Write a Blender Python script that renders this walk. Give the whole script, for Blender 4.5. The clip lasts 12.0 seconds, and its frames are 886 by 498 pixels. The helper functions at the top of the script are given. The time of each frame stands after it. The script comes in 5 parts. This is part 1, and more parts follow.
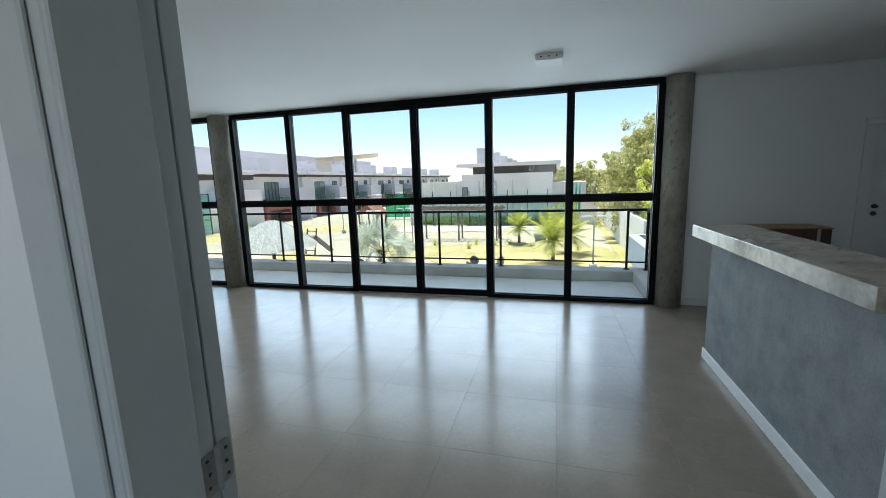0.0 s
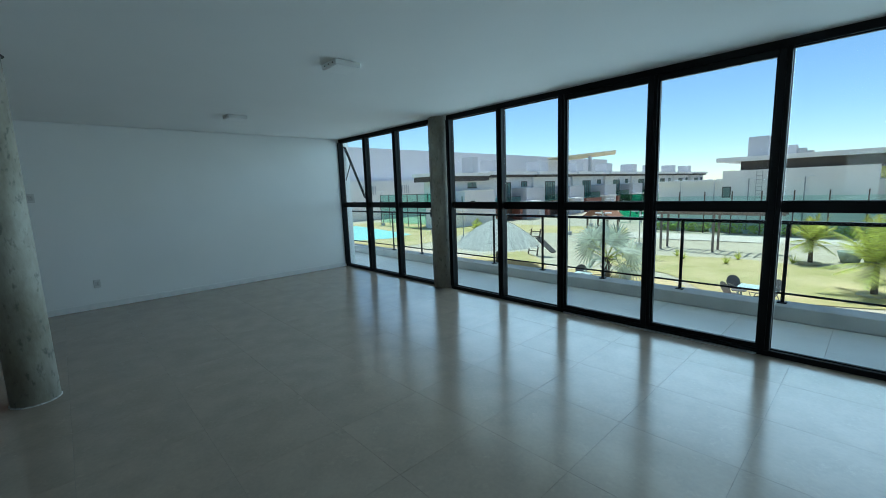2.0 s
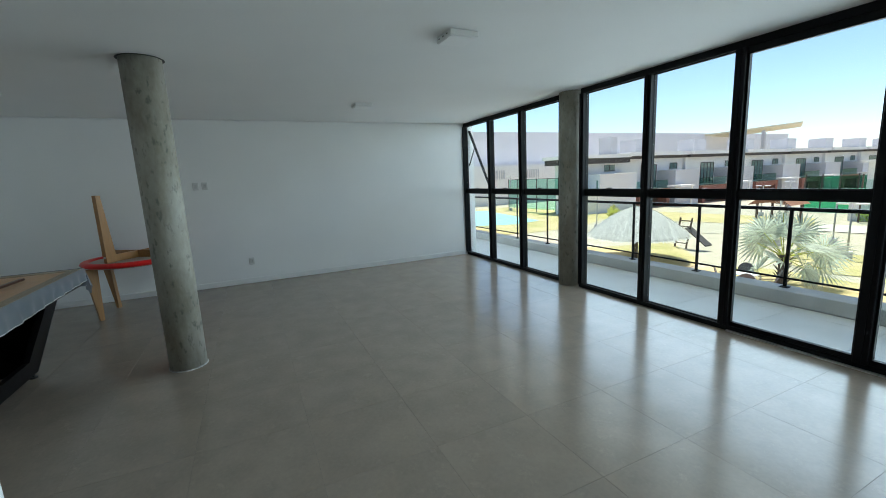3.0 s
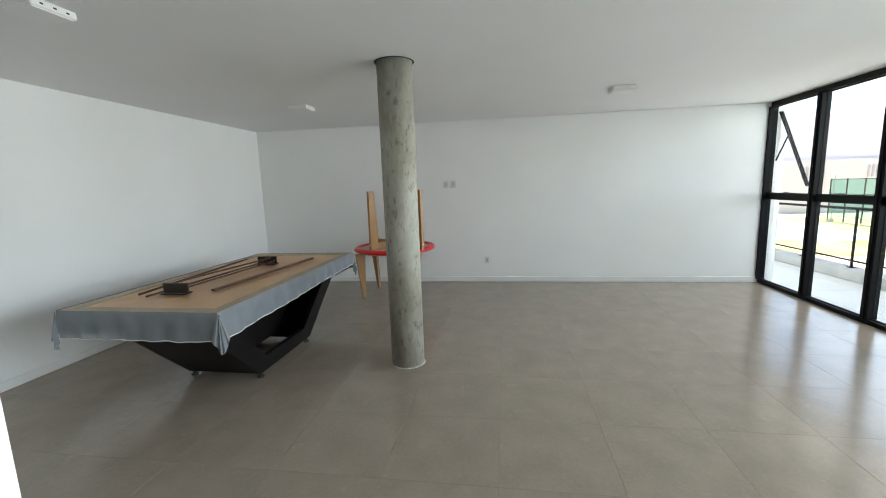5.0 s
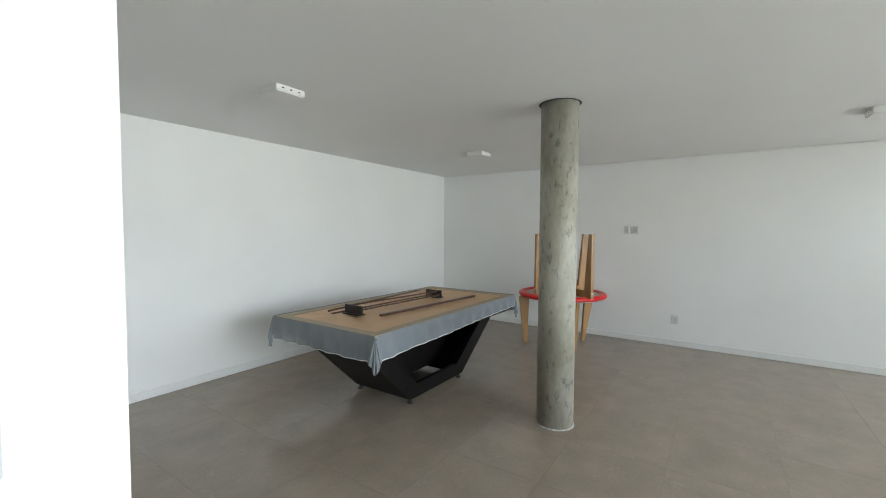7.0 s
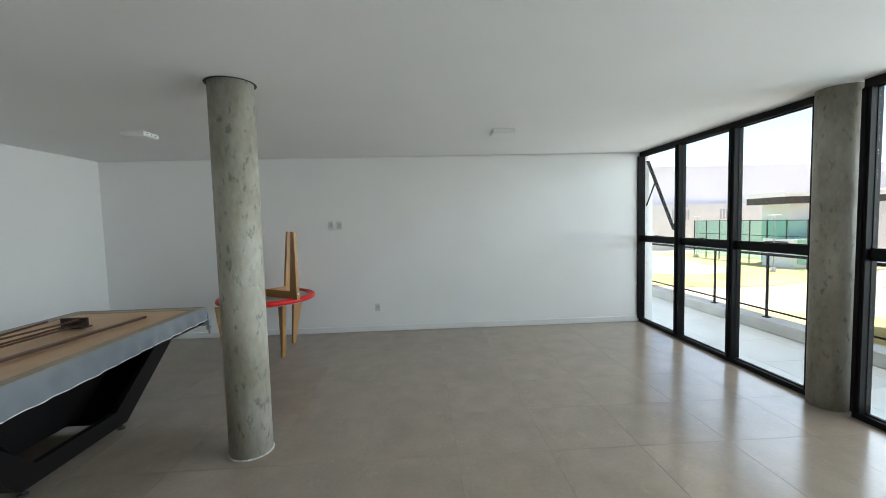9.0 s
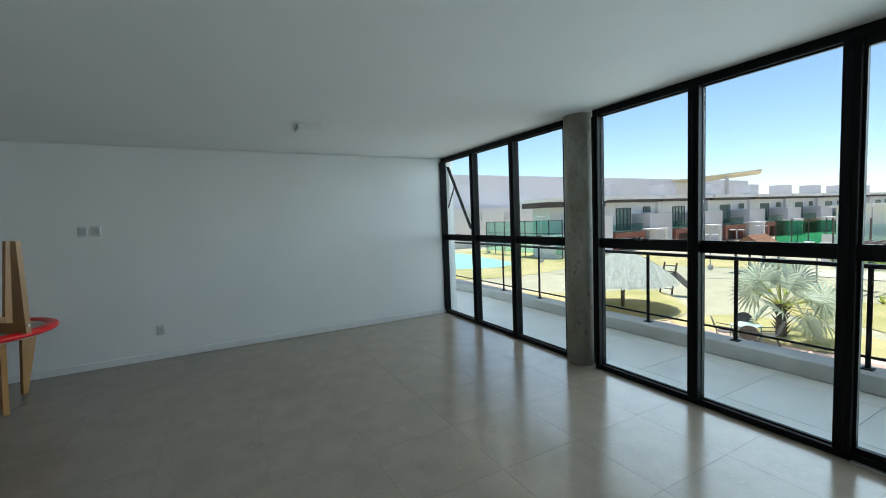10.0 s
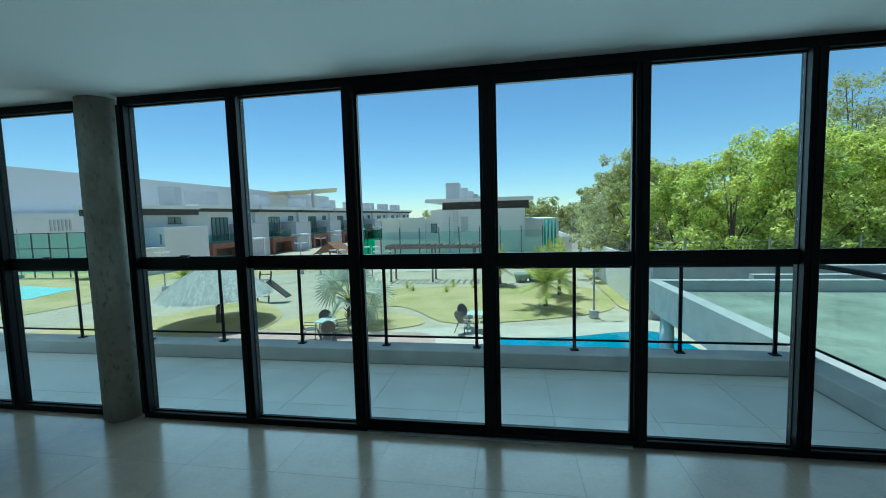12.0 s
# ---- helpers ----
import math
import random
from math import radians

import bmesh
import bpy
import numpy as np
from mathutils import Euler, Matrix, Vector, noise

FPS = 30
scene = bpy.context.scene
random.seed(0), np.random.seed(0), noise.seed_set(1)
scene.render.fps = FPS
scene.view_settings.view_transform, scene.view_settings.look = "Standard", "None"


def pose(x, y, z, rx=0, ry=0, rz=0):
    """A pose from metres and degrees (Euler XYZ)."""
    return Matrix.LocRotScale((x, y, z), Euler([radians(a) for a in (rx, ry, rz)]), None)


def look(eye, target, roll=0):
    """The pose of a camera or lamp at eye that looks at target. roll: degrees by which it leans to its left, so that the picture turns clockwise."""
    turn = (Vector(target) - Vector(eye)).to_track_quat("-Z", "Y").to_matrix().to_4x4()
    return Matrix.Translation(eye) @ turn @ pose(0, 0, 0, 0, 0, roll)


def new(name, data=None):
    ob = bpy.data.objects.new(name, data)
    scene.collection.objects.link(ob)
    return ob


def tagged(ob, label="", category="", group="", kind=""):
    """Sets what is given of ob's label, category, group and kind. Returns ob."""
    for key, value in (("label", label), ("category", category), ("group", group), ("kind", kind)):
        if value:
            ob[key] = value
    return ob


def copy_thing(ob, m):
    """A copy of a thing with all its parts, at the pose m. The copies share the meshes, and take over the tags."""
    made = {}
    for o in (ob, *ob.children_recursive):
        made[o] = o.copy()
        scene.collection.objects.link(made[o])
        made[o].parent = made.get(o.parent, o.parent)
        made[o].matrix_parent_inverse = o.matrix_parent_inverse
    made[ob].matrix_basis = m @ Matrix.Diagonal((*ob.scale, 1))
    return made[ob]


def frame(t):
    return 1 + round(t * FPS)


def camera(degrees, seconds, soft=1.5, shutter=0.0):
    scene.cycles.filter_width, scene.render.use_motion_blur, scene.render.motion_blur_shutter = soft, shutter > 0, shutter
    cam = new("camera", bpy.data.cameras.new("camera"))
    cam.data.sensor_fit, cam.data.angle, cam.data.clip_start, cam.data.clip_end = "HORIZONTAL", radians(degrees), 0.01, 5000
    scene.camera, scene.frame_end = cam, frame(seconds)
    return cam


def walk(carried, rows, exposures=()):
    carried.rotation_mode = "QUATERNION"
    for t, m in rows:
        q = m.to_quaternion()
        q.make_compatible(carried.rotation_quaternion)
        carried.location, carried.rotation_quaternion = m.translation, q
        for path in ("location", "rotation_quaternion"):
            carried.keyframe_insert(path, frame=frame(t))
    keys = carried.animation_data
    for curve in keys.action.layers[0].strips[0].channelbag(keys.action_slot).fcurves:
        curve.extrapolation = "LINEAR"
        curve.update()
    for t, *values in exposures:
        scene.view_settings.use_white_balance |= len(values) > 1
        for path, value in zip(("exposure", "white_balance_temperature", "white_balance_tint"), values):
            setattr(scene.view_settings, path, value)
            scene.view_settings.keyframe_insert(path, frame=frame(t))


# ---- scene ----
cam = camera(94.7, 12.0, soft=0.95)
PATH = [
    (0, (-0.242, 2.64, 1.635), (-0.771, 4.541, 1.31), -1.8),
    (0.5, (-0.256, 2.911, 1.588), (-0.995, 4.742, 1.272), -1.1),
    (1, (-0.346, 3.172, 1.591), (-1.222, 4.92, 1.283), -1.7),
    (1.5, (-0.365, 3.434, 1.645), (-1.518, 5.04, 1.345), -3.4),
    (2, (-0.475, 3.605, 1.629), (-1.923, 4.955, 1.34), -2.1),
    (2.5, (-0.622, 3.885, 1.658), (-2.27, 4.968, 1.328), -2.4),
    (3, (-0.802, 3.966, 1.647), (-2.588, 4.8, 1.31), -2.7),
    (3.5, (-0.96, 4.088, 1.643), (-2.864, 4.61, 1.324), -3.8),
    (3.7, (-1.029, 4.135, 1.639), (-2.977, 4.468, 1.333), -3.1),
    (5.3, (-1.626, 4.262, 1.686), (-3.555, 3.797, 1.432), -1.4),
    (5.5, (-1.668, 4.304, 1.689), (-3.561, 3.695, 1.482), -0.7),
    (6, (-1.708, 4.372, 1.678), (-3.466, 3.427, 1.553), -0.0),
    (6.5, (-1.715, 4.404, 1.679), (-3.38, 3.3, 1.58), 0.2),
    (6.7, (-1.723, 4.423, 1.687), (-3.371, 3.293, 1.597), 0.3),
    (8.3, (-1.878, 4.575, 1.673), (-3.721, 3.799, 1.63), -1.0),
    (8.5, (-1.937, 4.602, 1.683), (-3.861, 4.062, 1.614), -1.1),
    (9, (-2.08, 4.638, 1.719), (-4.073, 4.741, 1.589), -1.5),
    (9.5, (-2.152, 4.583, 1.738), (-4.054, 5.184, 1.586), -1.5),
    (10, (-2.153, 4.681, 1.684), (-3.907, 5.633, 1.542), -2.3),
    (10.5, (-2.099, 4.875, 1.705), (-3.651, 6.128, 1.556), -3.1),
    (11, (-2.021, 5.051, 1.724), (-3.294, 6.588, 1.597), -2.8),
    (11.5, (-1.991, 5.128, 1.714), (-2.926, 6.891, 1.583), -1.6),
    (12, (-2.003, 5.196, 1.707), (-2.331, 7.162, 1.546), -1.6),
]
EXPOSURES = [
    (0.0, 0.86, 6350, 12), (0.5, 0.70, 6150, 12), (1.0, 0.65, 5800, 7), (1.5, 0.35, 5500, -3), (2.0, 0.35, 5500, -3), (2.5, 0.55, 5700, 1), (3.0, 0.85, 6400, 8),
    (3.5, 1.0, 6550, 9), (5.5, 1.86, 7400, 18), (6.5, 1.84, 7400, 18), (8.5, 1.76, 7400, 18), (9.0, 1.48, 7100, 16), (9.5, 1.08, 6750, 10),
    (10.0, 0.7, 6400, 7), (10.5, 0.35, 5800, -4), (11.0, 0.05, 5300, -13), (12.0, 0.05, 5150, -16),
]
walk(cam, [(t, look(eye, target, roll)) for t, eye, target, roll in PATH], EXPOSURES)

# ---- world and sun ----
SUN_DIR = Vector((-0.18, 0.27, 1.0)).normalized()
world = bpy.data.worlds.new("world")
scene.world = world
world.use_nodes = True
wn = world.node_tree
sky = wn.nodes.new("ShaderNodeTexSky")
sky.sky_type = "NISHITA"
sky.sun_disc = False
sky.sun_elevation = math.asin(SUN_DIR.z)
sky.sun_rotation = math.atan2(SUN_DIR.x, SUN_DIR.y)
sky.air_density, sky.dust_density, sky.ozone_density = 0.9, 0.05, 3.0
wn.nodes["Background"].inputs[1].default_value = 0.115
wn.links.new(sky.outputs[0], wn.nodes["Background"].inputs[0])
sun_data = bpy.data.lights.new("sun", "SUN")
sun_data.energy, sun_data.angle, sun_data.color = 4.3, radians(0.5), (1.0, 0.96, 0.9)
sun = new("sun", sun_data)
sun.matrix_world = look(SUN_DIR * 50, (0, 0, 0))


def opening_light(x0, x1, z0, z1, y, watts):
    """An area lamp added in a window, balcony or corridor opening, standing in for the sky's light."""
    d = bpy.data.lights.new("opening_light", "AREA")
    d.shape, d.size, d.size_y, d.energy, d.color = "RECTANGLE", x1 - x0, z1 - z0, watts, (0.72, 0.89, 1.0)
    d.spread = radians(124)
    ob = new("opening_light", d)
    ob.matrix_world = look(((x0 + x1) / 2, y, (z0 + z1) / 2), ((x0 + x1) / 2, 0, (z0 + z1) / 2))
    return ob


opening_light(-8.5, -5.8, 0.1, 2.65, 8.32, 4)
opening_light(-5.25, 0.9, 0.1, 2.65, 8.32, 27)
# added lamp beyond the railing, brightens the balcony and the room
opening_light(-13.5, 0.5, 1.1, 4.1, 11.2, 165)
corridor_light = opening_light(-1.4, 0.4, 1.0, 2.1, 0.58, 4.2)
corridor_light.matrix_world = look((-0.5, 0.58, 1.55), (-0.5, 4, 1.55))


# ---- materials ----
def mat(name, color, rough=0.6, metal=0.0, vary=0.12, scale=3.0, fine=60.0, bump=0.1, bump_scale=None, spec=0.5, tint=None, random_tint=0.0, grain=None, island=0.0, stretch=(1, 1, 1), shift=False, pits=0.0, scuff=0.0):
    m = bpy.data.materials.new(name)
    m.use_nodes = True
    nt = m.node_tree
    b = nt.nodes["Principled BSDF"]
    L = nt.links.new
    geo = nt.nodes.new("ShaderNodeTexCoord")
    mapping = nt.nodes.new("ShaderNodeMapping")
    mapping.inputs["Scale"].default_value = stretch
    L(geo.outputs["Object"], mapping.inputs[0])
    if shift:
        rnd = nt.nodes.new("ShaderNodeObjectInfo")
        mul = nt.nodes.new("ShaderNodeMath")
        mul.operation = "MULTIPLY"
        mul.inputs[1].default_value = 90.0
        L(rnd.outputs["Random"], mul.inputs[0])
        L(mul.outputs[0], mapping.inputs["Location"])
    n1 = nt.nodes.new("ShaderNodeTexNoise")
    n1.inputs["Scale"].default_value, n1.inputs["Detail"].default_value = scale, 5
    n2 = nt.nodes.new("ShaderNodeTexNoise")
    n2.inputs["Scale"].default_value, n2.inputs["Detail"].default_value = fine, 3
    L(mapping.outputs[0], n1.inputs[0])
    L(mapping.outputs[0], n2.inputs[0])
    mix = nt.nodes.new("ShaderNodeMix")
    mix.data_type = "RGBA"
    c = Vector(color)
    t = Vector(tint) if tint else c * (1 - 2.2 * vary)
    mix.inputs[6].default_value = (*c, 1)
    mix.inputs[7].default_value = (*[max(0, v) for v in t], 1)
    ramp = nt.nodes.new("ShaderNodeMapRange")
    ramp.inputs[1].default_value, ramp.inputs[2].default_value = 0.35, 0.68
    add = nt.nodes.new("ShaderNodeMath")
    add.operation = "MULTIPLY_ADD"
    add.inputs[1].default_value, = (0.3,)
    L(n2.outputs[0], add.inputs[0])
    scl = nt.nodes.new("ShaderNodeMath")
    scl.operation = "MULTIPLY"
    scl.inputs[1].default_value = 0.7
    L(n1.outputs[0], scl.inputs[0])
    L(scl.outputs[0], add.inputs[2])
    L(add.outputs[0], ramp.inputs[0])
    L(ramp.outputs[0], mix.inputs[0])
    out = mix.outputs[2]
    if pits:
        vor = nt.nodes.new("ShaderNodeTexNoise")
        vor.inputs["Scale"].default_value, vor.inputs["Detail"].default_value = 24, 5
        L(mapping.outputs[0], vor.inputs[0])
        pr = nt.nodes.new("ShaderNodeMapRange")
        pr.inputs[1].default_value, pr.inputs[2].default_value, pr.inputs[4].default_value = 0.58, 0.70, pits
        L(vor.outputs[0], pr.inputs[0])
        pm = nt.nodes.new("ShaderNodeMix")
        pm.data_type = "RGBA"
        pm.inputs[7].default_value = (0.12, 0.13, 0.11, 1)
        L(pr.outputs[0], pm.inputs[0])
        L(out, pm.inputs[6])
        out = pm.outputs[2]
    if scuff:
        sn = nt.nodes.new("ShaderNodeTexNoise")
        sn.inputs["Scale"].default_value, sn.inputs["Detail"].default_value, sn.inputs["Roughness"].default_value = 9.0, 8, 0.75
        sn.inputs["Distortion"].default_value = 0.25
        L(mapping.outputs[0], sn.inputs[0])
        sr = nt.nodes.new("ShaderNodeMapRange")
        sr.inputs[1].default_value, sr.inputs[2].default_value, sr.inputs[4].default_value = 0.56, 0.72, scuff
        L(sn.outputs[0], sr.inputs[0])
        sm = nt.nodes.new("ShaderNodeMix")
        sm.data_type = "RGBA"
        sm.inputs[7].default_value = (*[min(1, v * 1.45) for v in c], 1)
        L(sr.outputs[0], sm.inputs[0])
        L(out, sm.inputs[6])
        out = sm.outputs[2]
    if random_tint or island:
        hsv = nt.nodes.new("ShaderNodeHueSaturation")
        if island:
            src = nt.nodes.new("ShaderNodeNewGeometry").outputs["Random Per Island"]
        else:
            src = nt.nodes.new("ShaderNodeObjectInfo").outputs["Random"]
        mr = nt.nodes.new("ShaderNodeMapRange")
        a = random_tint or island
        mr.inputs[3].default_value, mr.inputs[4].default_value = 1 - a, 1 + a
        L(src, mr.inputs[0])
        L(mr.outputs[0], hsv.inputs["Value"])
        L(out, hsv.inputs["Color"])
        out = hsv.outputs[0]
    L(out, b.inputs["Base Color"])
    b.inputs["Roughness"].default_value, b.inputs["Metallic"].default_value = rough, metal
    b.inputs["Specular IOR Level"].default_value = spec
    rr = nt.nodes.new("ShaderNodeMapRange")
    rr.inputs[3].default_value, rr.inputs[4].default_value = rough * 0.88, min(1, rough * 1.15)
    L(n1.outputs[0], rr.inputs[0])
    L(rr.outputs[0], b.inputs["Roughness"])
    if bump:
        bn = nt.nodes.new("ShaderNodeBump")
        bn.inputs["Strength"].default_value, bn.inputs["Distance"].default_value = bump, 0.004
        if bump_scale:
            n3 = nt.nodes.new("ShaderNodeTexNoise")
            n3.inputs["Scale"].default_value = bump_scale
            L(mapping.outputs[0], n3.inputs[0])
            L(n3.outputs[0], bn.inputs["Height"])
        else:
            L(n2.outputs[0], bn.inputs["Height"])
        L(bn.outputs[0], b.inputs["Normal"])
    return m


def glass(name, color=(0.93, 0.98, 0.96), rough=0.0):
    m = bpy.data.materials.new(name)
    m.use_nodes = True
    nt = m.node_tree
    nt.nodes.remove(nt.nodes["Principled BSDF"])
    tr = nt.nodes.new("ShaderNodeBsdfTransparent")
    tr.inputs[0].default_value = (*color, 1)
    gl = nt.nodes.new("ShaderNodeBsdfGlossy")
    gl.inputs["Roughness"].default_value = rough
    fr = nt.nodes.new("ShaderNodeLayerWeight")
    fr.inputs[0].default_value = 0.5
    pw = nt.nodes.new("ShaderNodeMath")
    pw.operation = "POWER"
    pw.inputs[1].default_value = 5
    ad = nt.nodes.new("ShaderNodeMath")
    ad.operation, ad.use_clamp = "MULTIPLY_ADD", True
    ad.inputs[1].default_value, ad.inputs[2].default_value = 0.9, 0.014
    nt.links.new(fr.outputs["Facing"], pw.inputs[0])
    nt.links.new(pw.outputs[0], ad.inputs[0])
    mx = nt.nodes.new("ShaderNodeMixShader")
    nt.links.new(ad.outputs[0], mx.inputs[0])
    nt.links.new(tr.outputs[0], mx.inputs[1])
    nt.links.new(gl.outputs[0], mx.inputs[2])
    nt.links.new(mx.outputs[0], nt.nodes["Material Output"].inputs[0])
    return m


M_WALL = mat("white_wall_paint", (0.85, 0.85, 0.84), 0.7, vary=0.02, scale=1.2, bump=0.12, fine=90)
M_CEIL = mat("ceiling_paint", (0.84, 0.84, 0.83), 0.8, vary=0.02, scale=0.8, bump=0.08, fine=70)
M_TILE = mat("porcelain_floor_tile", (0.305, 0.250, 0.196), 0.19, vary=0.08, scale=4.5, fine=40, bump=0.03, random_tint=0.02, scuff=0.32, spec=0.45, bump_scale=2.5, shift=True)
M_GROUT = mat("grout", (0.21, 0.18, 0.145), 0.8, vary=0.1)
M_BGROUT = mat("balcony_grout", (0.36, 0.35, 0.33), 0.8, vary=0.1)
M_BTILE = mat("balcony_tile", (0.62, 0.62, 0.60), 0.45, vary=0.08, scale=2.0, fine=30, bump=0.03, random_tint=0.03, shift=True)
M_FRAME = mat("black_aluminium", (0.006, 0.006, 0.0065), 0.5, vary=0.1, bump=0.03, spec=0.15)
M_TRACK = mat("bright_aluminium_track", (0.7, 0.7, 0.7), 0.3, metal=0.8, bump=0.02)
M_CONC = mat("raw_concrete", (0.42, 0.405, 0.345), 0.55, vary=0.16, scale=5.0, fine=26, bump=0.8, tint=(0.25, 0.23, 0.175), stretch=(1, 1, 0.5), pits=0.75)
M_CURB = mat("painted_curb", (0.5, 0.5, 0.48), 0.75, vary=0.12, scale=3, bump=0.3)
M_COUNTER = mat("textured_grey_plaster", (0.27, 0.28, 0.29), 0.85, vary=0.14, scale=7, fine=70, bump=0.5, bump_scale=70)
M_GRANITE = mat("cream_granite", (0.50, 0.44, 0.36), 0.12, vary=0.2, scale=6, fine=30, bump=0.0, tint=(0.22, 0.18, 0.14))
M_WHITE = mat("white_gloss_paint", (0.8, 0.8, 0.79), 0.3, vary=0.03, bump=0.04)
M_JAMB = mat("off_white_door_paint", (0.52, 0.54, 0.53), 0.45, vary=0.03, bump=0.05)
M_PLAST = mat("white_plastic", (0.78, 0.78, 0.76), 0.35, vary=0.02, bump=0.0)
M_DARK = mat("dark_plastic", (0.03, 0.03, 0.03), 0.5, vary=0.05)
M_STEEL = mat("brushed_steel", (0.55, 0.54, 0.52), 0.3, metal=0.9, vary=0.06, bump=0.05)
M_BLACKWOOD = mat("black_lacquer", (0.006, 0.005, 0.005), 0.4, vary=0.1, bump=0.05, spec=0.2)
M_MDF = mat("plain_board", (0.70, 0.42, 0.22), 0.45, vary=0.08, scale=4, fine=70, bump=0.05)
M_OAK = mat("honey_wood", (0.44, 0.22, 0.075), 0.4, vary=0.15, scale=6, fine=60, bump=0.1, stretch=(1, 1, 0.12))
M_BROWN = mat("dark_brown_wood", (0.11, 0.042, 0.024), 0.35, vary=0.2, scale=8, bump=0.1)
M_RED = mat("red_vinyl", (0.78, 0.012, 0.012), 0.35, vary=0.06, bump=0.08)
M_FELT = mat("pale_table_top", (0.5, 0.46, 0.4), 0.6, vary=0.06)

# ---- helpers ----
def bm_box(bm, lo, hi, bevel=0.0):
    r = bmesh.ops.create_cube(bm, size=1.0)
    vs = r["verts"]
    lo, hi = Vector(lo), Vector(hi)
    for v in vs:
        v.co = Vector([lo[i] + (v.co[i] + 0.5) * (hi[i] - lo[i]) for i in range(3)])
    if bevel:
        es = list({e for v in vs for e in v.link_edges})
        bmesh.ops.bevel(bm, geom=es, offset=bevel, segments=1, affect="EDGES", profile=0.5)
    return vs


def bm_cyl(bm, p0, p1, r0, r1=None, n=16, caps=True):
    r1 = r0 if r1 is None else r1
    p0, p1 = Vector(p0), Vector(p1)
    d = p1 - p0
    m = Matrix.Translation((p0 + p1) / 2) @ d.to_track_quat("Z", "Y").to_matrix().to_4x4()
    return bmesh.ops.create_cone(bm, cap_ends=caps, segments=n, radius1=r0, radius2=max(r1, 0.0001), depth=d.length, matrix=m)["verts"]


def bm_poly(bm, pts, thick):
    """A flat outline (list of 3D points) pushed out by the vector thick."""
    a = [bm.verts.new(p) for p in pts]
    b = [bm.verts.new(Vector(p) + Vector(thick)) for p in pts]
    n = len(pts)
    bm.faces.new(a)
    bm.faces.new(b[::-1])
    for i in range(n):
        bm.faces.new((a[i], b[i], b[(i + 1) % n], a[(i + 1) % n]))
    bmesh.ops.recalc_face_normals(bm, faces=bm.faces)


def part(name, bm, material, parent=None, label="", smooth=False, kind="", group="", category=""):
    me = bpy.data.meshes.new(name)
    if smooth:
        for f in bm.faces:
            f.smooth = len(f.verts) < 8
    bm.to_mesh(me)
    bm.free()
    me.materials.append(material)
    ob = new(name, me)
    if parent:
        ob.parent = parent
        ob.matrix_parent_inverse = parent.matrix_world.inverted()
    return tagged(ob, label, category, group, kind)


def box(name, lo, hi, material, parent=None, label="", bevel=0.0, kind="", category=""):
    bm = bmesh.new()
    bm_box(bm, lo, hi, bevel)
    return part(name, bm, material, parent, label, kind=kind, category=category)


def thing(name, at, label="", category="", group="", kind=""):
    e = new(name)
    e.location = at
    bpy.context.view_layer.update()
    e.empty_display_size = 0.1
    return tagged(e, label, category, group, kind)


# ---- room structure ----
XW, XE, YS, YN, H = -8.61, 5.2, -0.23, 8.25, 2.77
YC, XC, YP = 3.25, -2.085, 3.34         # the inner corner: wall line of the entrance, and its west return
DX0, DX1, DH = -0.953, 0.21, 2.12  # entrance opening
G = -3.0

floor = thing("floor", (0, 0, 0), "grey porcelain tiled floor of the empty room", "floor", kind="structure")
bm = bmesh.new()
bm_box(bm, (XW - 0.2, YS - 0.2, -0.3), (XC + 0.1, YN + 0.05, -0.0015))
bm_box(bm, (XC + 0.1, 0.4, -0.3), (XE + 0.2, YN + 0.05, -0.0015))
part("floor_base", bm, M_GROUT, floor, kind="structure")

ceil = bmesh.new()
bm_box(ceil, (XW - 0.2, YS - 0.2, H), (XE + 0.2, YN + 0.2, H + 0.3))
part("ceiling", ceil, M_CEIL, label="smooth white painted plaster ceiling", category="ceiling", kind="structure")

box("wall_west", (XW - 0.2, YS - 0.2, -0.004), (XW, YN + 0.12, H), M_WALL, label="plain white painted wall with sockets", kind="structure", category="wall")
box("wall_south", (XW, YS - 0.2, -0.004), (XC + 0.15, YS, H), M_WALL, label="plain white painted wall behind the pool table", kind="structure", category="wall")
box("wall_return", (XC, YS, -0.004), (XC + 0.15, YP, H), M_WALL, label="white painted wall end beside the entrance", kind="structure", category="wall")
bm = bmesh.new()
bm_box(bm, (XC + 0.15, YC - 0.17, -0.004), (DX0, YC, H))
bm_box(bm, (XC + 0.15, YC, -0.004), (-1.765, YP, H))
bm_box(bm, (DX1, YC - 0.17, -0.004), (XE, YC, H))
bm_box(bm, (DX0, YC - 0.17, DH), (DX1, YC, H))
part("wall_entrance", bm, M_WALL, label="white painted wall with the entrance doorway", kind="structure", category="wall")
bm = bmesh.new()
bm_box(bm, (1.28, YN, -0.004), (3.05, YN + 0.15, H))
bm_box(bm, (3.85, YN, -0.004), (XE + 0.2, YN + 0.15, H))
bm_box(bm, (3.05, YN, 2.1), (3.85, YN + 0.15, H))
part("wall_north", bm, M_WALL, label="plain white painted wall with a door", kind="structure", category="wall")
bm = bmesh.new()
bm_box(bm, (XE, 0.4, -0.004), (XE + 0.2, YN, H))
part("wall_east", bm, M_WALL, label="plain white wall behind the counter", kind="structure", category="wall")
bm = bmesh.new()
bm_box(bm, (XC + 0.15, 0.4, -0.004), (-1.4, 0.6, H))
bm_box(bm, (0.4, 0.4, -0.004), (XE, 0.6, H))
bm_box(bm, (-1.4, 0.4, -0.004), (0.4, 0.6, 1.0))
bm_box(bm, (-1.4, 0.4, 2.1), (0.4, 0.6, H))
part("wall_corridor", bm, M_WALL, label="plain white wall of the corridor", kind="structure", category="wall")


